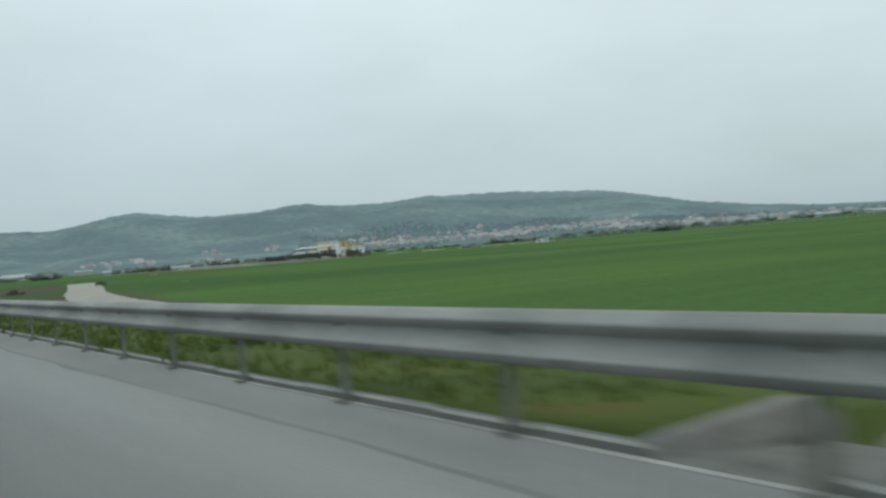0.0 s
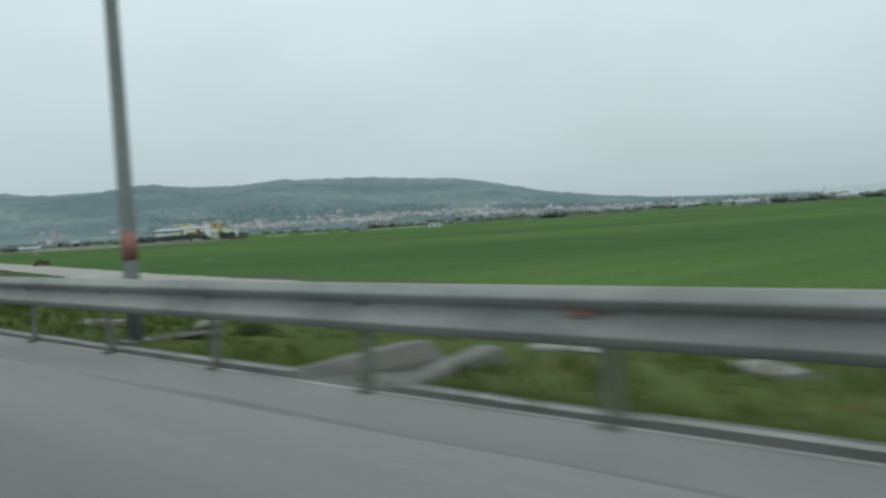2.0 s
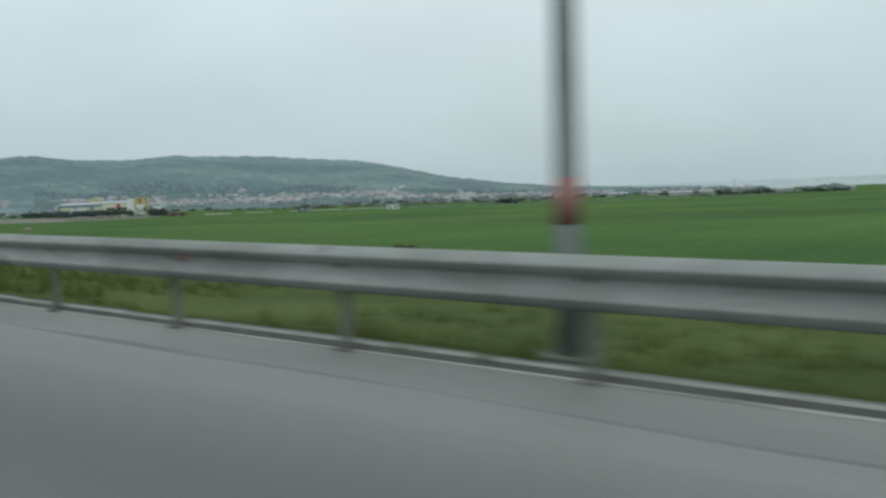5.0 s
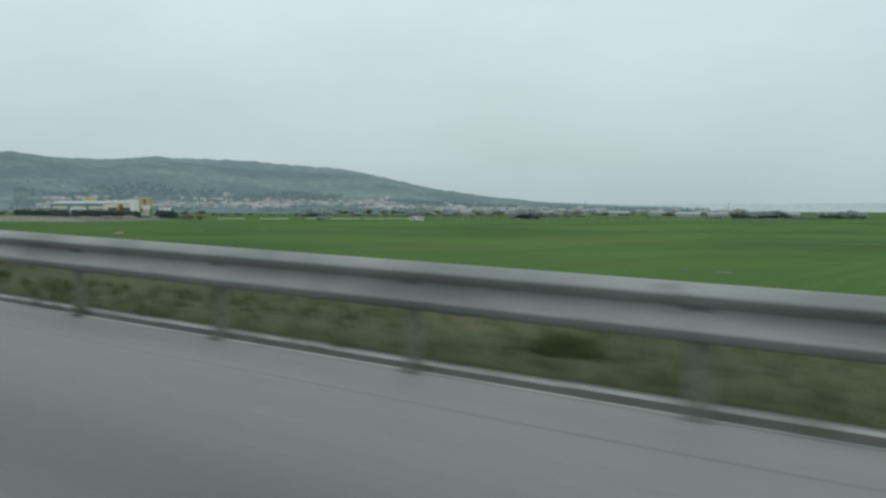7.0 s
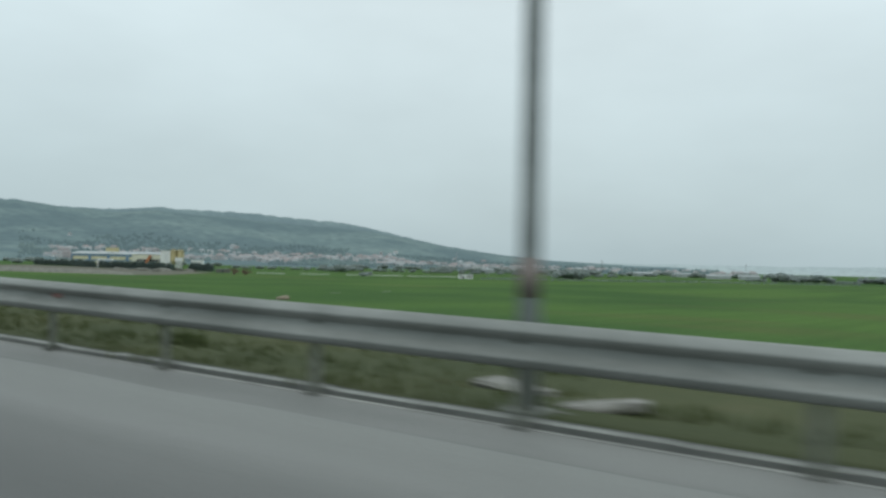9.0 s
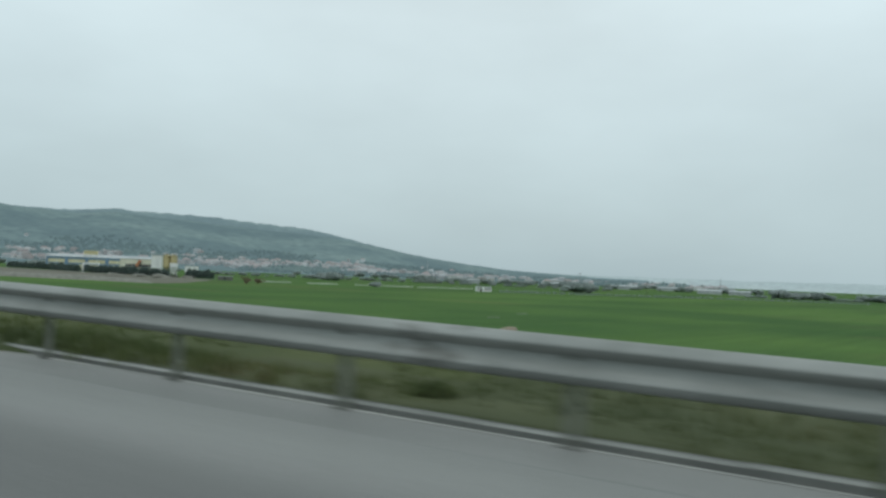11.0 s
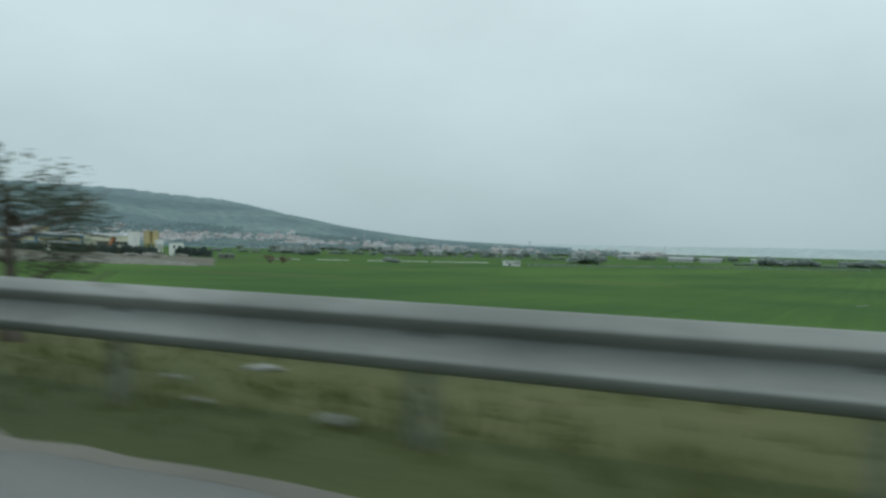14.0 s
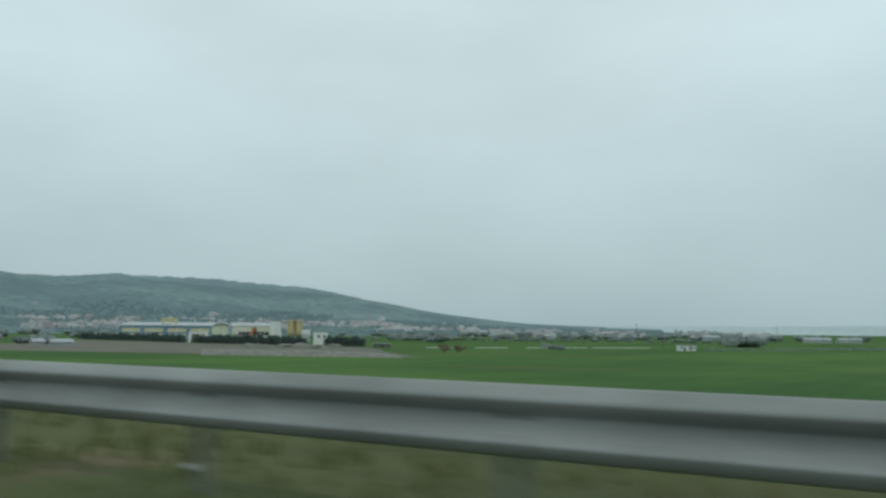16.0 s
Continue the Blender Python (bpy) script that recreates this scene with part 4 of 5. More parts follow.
def scrub_bush(i, x, y, s):
    rnd = random.Random(400 + i)
    b = empty("scrub_bush", x, y, ground_z(x, y))
    tagged(b, "low dark brownish scrub bush at the field edge", "bush", "scrub along the field edge")
    bm = bmesh.new()
    for _ in range(7):
        a = rnd.uniform(0, math.tau)
        tube(bm, [(0, 0, -0.2, 0.03 * s), (math.cos(a) * s * 0.4, math.sin(a) * s * 0.4, s * 0.4, 0.02 * s), (math.cos(a) * s * 0.7, math.sin(a) * s * 0.7, s * 0.7, 0.008 * s)], 5)
    part("stem", bm, M["bark"], b)
    cv, cf = leaf_cloud(rnd, (0, 0, s * 0.5), (s * 1.1, s * 1.0, s * 0.55), 600, 0.09 * s)
    from_data("crown", cv, cf, M["scrub"], b)


M["scrub"] = mat("scrub_twigs", (0.06, 0.058, 0.036), (0.105, 0.088, 0.062), 0.8, 0.95, 0, 0, 4)
for i, (x, y, s) in enumerate(((121, -17.2, 0.7), (123.5, -17.8, 0.5), (142.6, -33.3, 0.7))):
    scrub_bush(i, x, y, s)


def field_debris():
    """A burnt pale heap and a few pale boards lying in the wheat."""
    ob = link("earth_mound", crumple(2.2, 1.7, 0.5, 610), M["straw"], None, True)
    ob.matrix_world = pose(293.4, -89.5, ground_z(293.4, -89.5) + 0.08, 0, 0, 20)
    tagged(ob, "small pale orange mound of earth in the wheat", "mound")
    for i, (x, y, w) in enumerate(((173, -56, 1.5), (176.5, -57.5, 0.6), (114.1, -37, 1.3), (316, -126, 2.0), (324, -152, 2.4))):
        ob = link("board", boxed(-w / 2, -0.12, 0, w / 2, 0.12, 0.07, bevel=0.01), M["bag"])
        ob.matrix_world = pose(x, y, ground_z(x, y) + 0.12, 0, 3, 20 * i - 30)
        tagged(ob, "pale weathered board lying in the wheat", "board", "boards in the field")


M["straw"] = mat("pale_straw", (0.20, 0.165, 0.12), (0.31, 0.26, 0.195), 2.0, 0.95, 0, 0.5, 12)
field_debris()
works_yard()


# ---- the works beyond the field: halls, silos, hedge ----


def base(x, y):
    return ground_z(x, y)


def long_hall():
    x, y = 930.0, -525.0
    h = empty("factory_hall", x, y, base(x, y) - 0.3, -156)
    tagged(h, "long two-storey factory hall with blue bands and sand-yellow panels", "factory")
    h.scale = (1.0, 1.1, 1.22)
    L, D, Z = 82.0, 34.0, 10.6
    part("body", boxed(-L, 0.25, 0, 0, D, Z - 0.6), M["cream"], h, "cream gable walls")
    bm = bmesh.new()
    rows = []
    for i in range(9):
        t = i / 8
        rows.append([bm.verts.new((xx, -0.5 + (D + 1) * t, Z - 0.6 + 2.1 * math.sin(math.pi * t) ** 0.9 + dz)) for xx in (-L - 0.5, 0.5) for dz in (0, 0.35)])
    for a, b in zip(rows, rows[1:]):
        for p, q in ((0, 2), (2, 3), (3, 1), (1, 0)):
            bm.faces.new((a[p], a[q], b[q], b[p]))
    bm.faces.new((rows[0][0], rows[0][1], rows[0][3], rows[0][2]))
    bm.faces.new((rows[-1][0], rows[-1][2], rows[-1][3], rows[-1][1]))
    part("roof", bm, M["roof_grey"], h, "shallow curved pale sheet roof")
    for xx in (0.02, -L - 0.02):
        bm = bmesh.new()
        vs = [bm.verts.new((xx, D * i / 8, Z - 0.62 + 2.05 * math.sin(math.pi * i / 8) ** 0.9)) for i in range(9)]
        bm.faces.new(vs)
        bmesh.ops.solidify(bm, geom=bm.faces[:], thickness=0.2)
        part("gable", bm, M["cream"], h)
    for z0, z1 in ((Z - 2.2, Z - 0.5), (4.6, 5.7), (0.0, 0.9)):
        part("band", boxed(-L, -0.05, z0, 0, 0.24, z1), M["blue"], h, "blue sheet cladding band")
    bays = 8
    w = L / bays
    for i in range(bays):
        a = -L + i * w
        for z0, z1 in ((0.9, 4.6), (5.7, Z - 2.2)):
            for k in range(3):
                part("panel", boxed(a + 0.9 + k * (w - 1.6) / 3, 0.08, z0, a + 0.7 + (k + 1) * (w - 1.6) / 3, 0.24, z1), M["sand"], h)
    for i in range(0, bays + 1, 2):
        a = -L + i * w
        part("pilaster", boxed(max(a - 1.6, -L), -0.55, 0, min(a + 1.6, -0.02), -0.06, Z - 0.45), M["blue"], h, "blue clad pilaster")
    part("entrance", boxed(-36, -0.3, 0, -31, -0.06, 3.6), M["glass"], h, "dark glazed entrance")
    s = empty("roof_sign", 0, 0, 0)
    s.matrix_world = pose(966.0, -509.0, base(x, y) - 0.3 + 1.22 * Z, 0, 0, -156)
    s.scale = (1.2, 1.2, 1.3)
    tagged(s, "yellow signboard on a frame above the factory roof", "sign")
    part("board", boxed(-6.0, 3.0, 1.6, 6.0, 3.3, 4.6), M["sand"], s)
    for i in range(5):
        part("bar", boxed(-5.4 + i * 2.2, 2.93, 2.5, -3.8 + i * 2.2, 2.99, 4.0), M["silo"], s)
    for a in (-5, 0, 5):
        part("leg", boxed(a - 0.15, 3.05, 0.0, a + 0.15, 3.25, 1.6), M["post"], s)


def gable_hall():
    x, y = 784.0, -423.0
    h = empty("workshop", x, y, base(x, y) - 0.2, -137)
    tagged(h, "cream metal-clad workshop with a dark window band", "workshop")
    h.scale = (1.22, 1.22, 1.3)
    W, D, Z = 23.0, 16.0, 9.2
    part("body", boxed(-W / 2, 0.2, 0, W / 2, D, Z), M["cream"], h)
    bm = bmesh.new()
    vs = [bm.verts.new(c) for c in ((-W / 2 - 0.4, -0.2, Z), (W / 2 + 0.4, -0.2, Z), (W / 2 + 0.4, D + 0.4, Z), (-W / 2 - 0.4, D + 0.4, Z), (-W / 2 - 0.4, D / 2, Z + 1.5), (W / 2 + 0.4, D / 2, Z + 1.5))]
    for q in ((0, 1, 5, 4), (2, 3, 4, 5), (1, 2, 5), (3, 0, 4), (0, 3, 2, 1)):
        bm.faces.new([vs[k] for k in q])
    part("roof", bm, M["roof_grey"], h, "low pitched pale sheet roof")
    part("window_band", boxed(-W / 2 + 3.2, 0.1, 4.4, W / 2 - 4.0, 0.19, 6.2), M["glass"], h, "dark window band")
    for i in range(7):
        part("mullion", boxed(-W / 2 + 4.6 + i * 2.0, 0.02, 4.3, -W / 2 + 4.8 + i * 2.0, 0.1, 6.3), M["cream"], h)
    part("hatch", boxed(-1.2, -0.9, 6.3, 1.0, 0.18, 8.2), M["glass"], h, "dark loading hatch")
    part("plinth", boxed(-W / 2 - 0.1, -0.4, 0, W / 2 - 3, 0.19, 2.6), M["rust"], h, "rusty orange stock along the base")
    part("ledge", boxed(-W / 2 - 0.3, -0.7, 2.7, W / 2 - 2.5, 0.19, 3.1), M["cream"], h)
    c = empty("conveyor", x, y, 0)
    c.matrix_world = pose(x, y, base(x, y) - 0.2, 0, 0, -137)
    c.scale = (1.22, 1.22, 1.3)
    tagged(c, "inclined rusty orange conveyor against the workshop", "conveyor")
    bm = boxed(-0.7, -0.35, 0, 0.7, 0.35, 9.6)
    bm.transform(Matrix.Translation((-4.6, -1.6, 0.4)) @ Matrix.Rotation(radians(32), 4, "Y"))
    part("belt_frame", bm, M["rust"], c)
    for a, z in ((-3.0, 2.8), (-1.2, 5.6)):
        part("leg", boxed(a - 0.12, -1.75, 0, a + 0.12, -1.45, z), M["post"], c)
    x, y = 766.0, -424.0
    b = empty("annex", x, y, base(x, y) - 0.2, -137)
    tagged(b, "tall plain white annex beside the workshop", "building")
    b.scale = (1.2, 1.2, 1.38)
    part("body", boxed(-3.4, 0, 0, 2.6, 7, 11.0), M["wall_white"], b)
    part("parapet", boxed(-3.6, -0.2, 11.0, 2.8, 7.2, 11.35), M["roof_grey"], b)
    part("door", boxed(-1.2, -0.06, 0.0, 0.6, -0.005, 2.4), M["glass"], b)


def silos():
    x, y = 745.0, -418.0
    s = empty("silo_group", x, y, base(x, y) - 0.2, -137)
    tagged(s, "cluster of yellow cement silos on steel legs", "silo")
    s.scale = (1.25, 1.25, 1.2)
    for i, (a, b) in enumerate(((-1.9, 0), (1.9, 0), (-1.9, 3.9), (1.9, 3.9))):
        bm = tube(bmesh.new(), [(a, b, 3.6, 0.45), (a, b, 6.0, 1.85), (a, b, 12.6, 1.85), (a, b, 13.1, 1.2)], 20)
        k = part("silo", bm, M["silo"], s, smooth=False)
        for z in (7.2, 9.4, 11.6):
            part("hoop", tube(bmesh.new(), [(a, b, z, 1.9), (a, b, z + 0.18, 1.9)], 20), M["silo"], k)
        for q in range(4):
            t = radians(45 + 90 * q)
            part("leg", tube(bmesh.new(), [(a + 1.6 * math.cos(t), b + 1.6 * math.sin(t), 0, 0.13), (a + 1.6 * math.cos(t), b + 1.6 * math.sin(t), 6.6, 0.13)], 6), M["post"], k)
        part("vent", tube(bmesh.new(), [(a, b, 13.0, 0.3), (a, b, 13.8, 0.3)], 8), M["post"], k)
    for z in (13.2, 14.1):
        part("rail", boxed(-4.0, -1.9, z, 4.0, -1.82, z + 0.07), M["post"], s)
    for a in (-4, -2, 0, 2, 4):
        part("rail_post", boxed(a - 0.05, -1.92, 12.6, a + 0.05, -1.82, 14.15), M["post"], s)
    part("walkway", boxed(-4.0, -1.9, 12.5, 4.0, 5.8, 12.62), M["post"], s)
    x, y = 729.0, -424.0
    b = empty("weigh_house", x, y, base(x, y), -137)
    tagged(b, "small white plant building beside the silos", "building")
    b.scale = (1.3, 1.3, 1.3)
    part("body", boxed(-3.4, 0, 0, 3.4, 5, 6.2), M["wall_white"], b)
    part("roof", boxed(-3.6, -0.2, 6.2, 3.6, 5.2, 6.5), M["roof_grey"], b)
    for a in (-1.6, 1.2):
        part("window", boxed(a, -0.05, 3.6, a + 1.1, -0.005, 4.8), M["glass"], b)
    x, y = 724.0, -404.0
    b = empty("hopper", x, y, base(x, y), -137)
    tagged(b, "white steel loading hopper on a concrete base", "hopper")
    b.scale = (1.3, 1.3, 1.3)
    bm = bmesh.new()
    vs = [bm.verts.new((sx * w, sy * w, z)) for z, w in ((7.4, 2.0), (5.4, 1.9), (2.6, 0.6), (1.6, 0.6)) for sx, sy in ((-1, -1), (1, -1), (1, 1), (-1, 1))]
    for r in range(3):
        for k in range(4):
            bm.faces.new((vs[r * 4 + k], vs[r * 4 + (k + 1) % 4], vs[r * 4 + 4 + (k + 1) % 4], vs[r * 4 + 4 + k]))
    bm.faces.new(vs[0:4])
    bm.faces.new(vs[12:16])
    part("bin", bm, M["wall_white"], b)
    for sx in (-1.5, 1.5):
        for sy in (-1.5, 1.5):
            part("leg", boxed(sx - 0.12, sy - 0.12, 0, sx + 0.12, sy + 0.12, 5.5), M["wall_white"], b)
    part("base", rough_slab(4.5, 4.5, 1.3, 4), M["concrete"], b)
    x, y = 820.0, -404.0
    g = empty("gantry", x, y, base(x, y), -137)
    tagged(g, "white concrete gate frame between the hedges", "gate")
    g.scale = (1.4, 1.4, 1.4)
    part("beam", boxed(-2.2, -0.4, 4.6, 6.4, 0.4, 5.4), M["wall_white"], g)
    part("pier", boxed(-2.2, -0.4, 0, -1.2, 0.4, 4.6), M["wall_white"], g)
    part("pier", boxed(5.6, -0.4, 0, 6.4, 0.4, 4.6), M["wall_white"], g)
    x, y = 655.0, -386.0
    b = empty("field_shed", x, y, base(x, y), -140)
    tagged(b, "low grey concrete shed at the field edge", "shed")
    part("wall", boxed(-4.5, 0, 0, 4.5, 4, 2.4), M["concrete"], b)
    part("roof", boxed(-4.8, -0.3, 2.4, 4.8, 4.3, 2.65), M["roof_grey"], b)
    part("door", boxed(-0.6, -0.05, 0, 0.5, -0.005, 2.0), M["glass"], b)


def conifer_mesh(seed, h, r):
    rnd = random.Random(seed)
    v, f = [], []
    for _ in range(700):
        t = rnd.random() ** 0.8
        z = h * (0.04 + 0.96 * t)
        q = r * (1 - t * 0.93) ** 0.5 * rnd.uniform(0.55, 1.1)
        a = rnd.uniform(0, math.tau)
        p = Vector((math.cos(a) * q, math.sin(a) * q, z))
        d = Vector((math.cos(a) * 0.5, math.sin(a) * 0.5, rnd.uniform(-0.2, 0.7))) * rnd.uniform(0.5, 0.9)
        s = Vector((-math.sin(a), math.cos(a), 0)) * rnd.uniform(0.2, 0.4)
        i = len(v)
        v += [p - s, p + s, p + d + s * 0.3, p + d - s * 0.3]
        f.append((i, i + 1, i + 2, i + 3))
    return v, f


def conifers():
    kinds = []
    for k in range(3):
        t = empty("conifer", 0, 0, 0)
        part("trunk", tube(bmesh.new(), [(0, 0, -0.2, 0.16), (0, 0, 2.0, 0.12), (0, 0, 5.0, 0.04)], 6), M["bark"], t)
        v, f = conifer_mesh(20 + k, 5.4, 2.7)
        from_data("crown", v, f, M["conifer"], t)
        tagged(t, "dense dark green conifer in a screening row", "tree", "conifers screening the works")
        kinds.append(t)
    k = 0
    for (x0, y0), (x1, y1), n in (((920, -441), (828, -402), 46), ((812, -398), (712, -389), 48), ((704, -398), (672, -391), 18), ((1000, -452), (920, -441), 34)):
        for i in range(n):
            t = i / max(1, n - 1)
            x, y = x0 + (x1 - x0) * t + random.uniform(-0.8, 0.8), y0 + (y1 - y0) * t + random.uniform(-0.8, 0.8)
            s = random.uniform(0.8, 1.1)
            m = pose(x, y, base(x, y) + 0.2, 0, 0, random.uniform(0, 360)) @ Matrix.Diagonal((s, s, s * random.uniform(0.85, 1.1), 1))
            if k < 3:
                kinds[k].matrix_world = m
            else:
                c = copy_thing(kinds[k % 3], m)
                c.scale = m.to_scale()
            k += 1


def gravel_bank():
    """A long low bank of pale gravel with a rounded end."""
    v, f = [], []
    n, w = 40, 9
    for i in range(n):
        t = i / (n - 1)
        x, y = 600 + (541 - 600) * t, -206 + (-238 + 206) * t
        k = (1 - t ** 6) ** 0.5 if t < 1 else 0.0
        for j in range(w):
            u = j / (w - 1) * 2 - 1
            px, py = x - 0.6 * u * 6.0, y + 0.8 * u * 6.0
            z = base(px, py) - 0.15 + 2.0 * k * max(0.0, 1 - abs(u) ** 2.2) + 0.2 * noise.noise((px * 0.4, py * 0.4, 0))
            v.append((px, py, z))
        if i:
            for j in range(w - 1):
                a = (i - 1) * w + j
                f.append((a, a + 1, a + w + 1, a + w))
    tagged(from_data("gravel_bank", v, f, M["gravel"], smooth=True), "long low bank of pale gravel at the field edge", "gravel", kind="stuff")
    for i, (x, y, s) in enumerate(((690, -350, 5), (676, -356, 4), (705, -342, 6), (662, -340, 4), (718, -350, 4), (700, -372, 5), (684, -382, 4))):
        ob = link("gravel_mound", crumple(s * 2.2, s, 1.6, 300 + i), M["gravel"])
        ob.matrix_world = pose(x, y, base(x, y) + 0.5, 0, 0, -140 + random.uniform(-20, 20))
        tagged(ob, "pale mound of gravel in the works yard", "rubble", "gravel mounds in the works yard")


def hut():
    x, y = 511.0, -463.0
    h = empty("field_hut", x, y, base(x, y), -140)
    h.scale = (0.82, 0.82, 0.82)
    tagged(h, "small white field house with dark windows", "house")
    wall = part("wall", boxed(-5.6, 0, 0, 5.6, 5.5, 3.5), M["wall_white"], h)
    part("roof", boxed(-5.9, -0.4, 3.5, 5.9, 5.9, 3.8), M["roof_grey"], h)
    part("door", boxed(-2.7, -0.08, 0, -1.5, -0.005, 2.3), M["glass"], h)
    for a in (-4.6, 0.6, 2.4, 4.0):
        wd = part("window", boxed(a, -0.06, 1.3, a + 0.9, -0.005, 2.6), M["glass"], h)
        part("sill", boxed(a - 0.1, -0.14, 1.15, a + 1.0, -0.065, 1.28), M["tile"], wd)
    p = empty("wooden_pole", 541, -515, base(541, -515))
    tagged(p, "thin dark wooden utility pole in the field", "pole", "utility poles in the fields")
    part("shaft", tube(bmesh.new(), [(0, 0, -0.3, 0.16), (0, 0, 9.5, 0.1)], 8), M["bark"], p)
    part("crossarm", boxed(-1.1, -0.07, 8.7, 1.1, 0.07, 8.9), M["bark"], p)
    for q, (x, y) in enumerate(((506, -450), (888, -1469), (708, -1740), (610, -560), (470, -640), (760, -700))):
        s = 1.0 if q in (0, 3, 4, 5) else 2.6
        c = copy_thing(p, pose(x, y, base(x, y), 0, 0, 40 * q) @ Matrix.Diagonal((s, s, s, 1)))
        c.scale = (s, s, s)


def pipes():
    """White irrigation pipes lying in lines across the field."""
    segs = [(0.0, 0.13), (0.2, 0.34), (0.42, 0.70), (0.72, 1.0)]
    for a, b in segs:
        p0, p1 = Vector((633, -396, 0)), Vector((548, -512, 0))
        s, e = p0.lerp(p1, a), p0.lerp(p1, b)
        bm = tube(bmesh.new(), [(s.x, s.y, base(s.x, s.y) + 0.45, 0.17), (e.x, e.y, base(e.x, e.y) + 0.45, 0.17)], 8)
        tagged(link("irrigation_pipe", bm, M["wall_white"]), "white irrigation pipe lying across the field", "pipe", "irrigation pipes in the field")


def russet_bushes():
    for i, (x, y, s) in enumerate(((583, -333, 3.8), (578, -337, 4.4))):
        rnd = random.Random(70 + i)
        b = empty("bush", x, y, base(x, y))
        tagged(b, "bare reddish-brown bush standing in the field", "bush", "russet bushes in the field")
        bm = bmesh.new()
        for _ in range(9):
            a = rnd.uniform(0, math.tau)
            tube(bm, [(0, 0, -0.1, 0.07), (math.cos(a) * s * 0.25, math.sin(a) * s * 0.25, s * 0.4, 0.04), (math.cos(a) * s * 0.5, math.sin(a) * s * 0.5, s * 0.8, 0.015)], 5)
        part("stem", bm, M["bark"], b)
        v, f = leaf_cloud(rnd, (0, 0, s * 0.5), (s * 0.75, s * 0.75, s * 0.42), 420, 0.22)
        from_data("crown", v, f, M["russet"], b)


def far_trees():
    kinds = []
    for k in range(4):
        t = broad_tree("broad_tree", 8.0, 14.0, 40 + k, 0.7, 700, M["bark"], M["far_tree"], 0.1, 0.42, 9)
        tagged(t, "grey-green broad tree at the far field edge", "tree", "trees beyond the field")
        kinds.append(t)
    spots = []

    def row(p0, p1, n, s0, s1, jit=4):
        for i in range(n):
            t = (i + random.random()) / n
            spots.append((p0[0] + (p1[0] - p0[0]) * t + random.uniform(-jit, jit), p0[1] + (p1[1] - p0[1]) * t + random.uniform(-jit, jit), random.uniform(s0, s1)))

    row((519, -613), (509, -622), 5, 1.0, 1.5, 3)
    row((416, -866), (382, -878), 13, 0.9, 1.4, 5)
    row((446, -842), (416, -866), 10, 0.3, 0.5, 2)
    row((380, -878), (352, -890), 8, 0.3, 0.5, 2)
    row((352, -915), (322, -935), 8, 0.9, 1.3, 5)
    row((964, -658), (800, -780), 28, 0.3, 0.65, 8)
    row((800, -780), (583, -872), 34, 0.3, 0.65, 8)
    row((760, -620), (1000, -900), 26, 0.7, 1.2, 14)
    row((900, -950), (500, -1250), 36, 0.7, 1.3, 20)
    row((1150, -800), (1900, -700), 30, 0.9, 1.5, 30)
    row((1000, -500), (1500, -420), 22, 0.9, 1.5, 25)
    row((1250, -1150), (760, -1560), 40, 0.9, 1.5, 30)
    row((820, -300), (900, -240), 8, 0.7, 1.1, 6)
    row((780, -160), (680, -130), 10, 0.7, 1.2, 5)
    row((840, -128), (960, -176), 14, 0.5, 0.8, 6)
    row((560, -420), (600, -470), 4, 0.3, 0.5, 3)
    row((300, -1000), (60, -1080), 16, 0.8, 1.3, 15)
    for i, (x, y, s) in enumerate(spots):
        m = pose(x, y, base(x, y) - 0.1, 0, 0, random.uniform(0, 360)) @ Matrix.Diagonal((s, s, s * random.uniform(0.8, 1.05), 1))
        if i < 4:
            kinds[i].matrix_world = m
        else:
            c = copy_thing(kinds[i % 4], m)
            c.scale = m.to_scale()


def field_hedge():
    """A low ragged hedge along the far edge of the wheat."""
    rnd = random.Random(61)
    v, f = [], []
    for p0, p1, n in (((505, -470), (400, -650), 150), ((400, -650), (330, -760), 90)):
        for i in range(n):
            t = (i + rnd.random()) / n
            x, y = p0[0] + (p1[0] - p0[0]) * t + rnd.gauss(0, 0.6), p0[1] + (p1[1] - p0[1]) * t + rnd.gauss(0, 0.6)
            h = rnd.uniform(0.7, 1.3) * (1.0 + 0.4 * noise.noise((t * 14, 0, p0[0])))
            a, b = leaf_cloud(rnd, (x, y, base(x, y) + h * 0.5), (h * 0.9, h * 0.9, h * 0.6), 70, 0.2)
            k = len(v)
            v += a
            f += [tuple(k + q for q in face) for face in b]
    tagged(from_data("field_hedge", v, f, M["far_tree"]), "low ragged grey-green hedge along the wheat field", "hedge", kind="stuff")


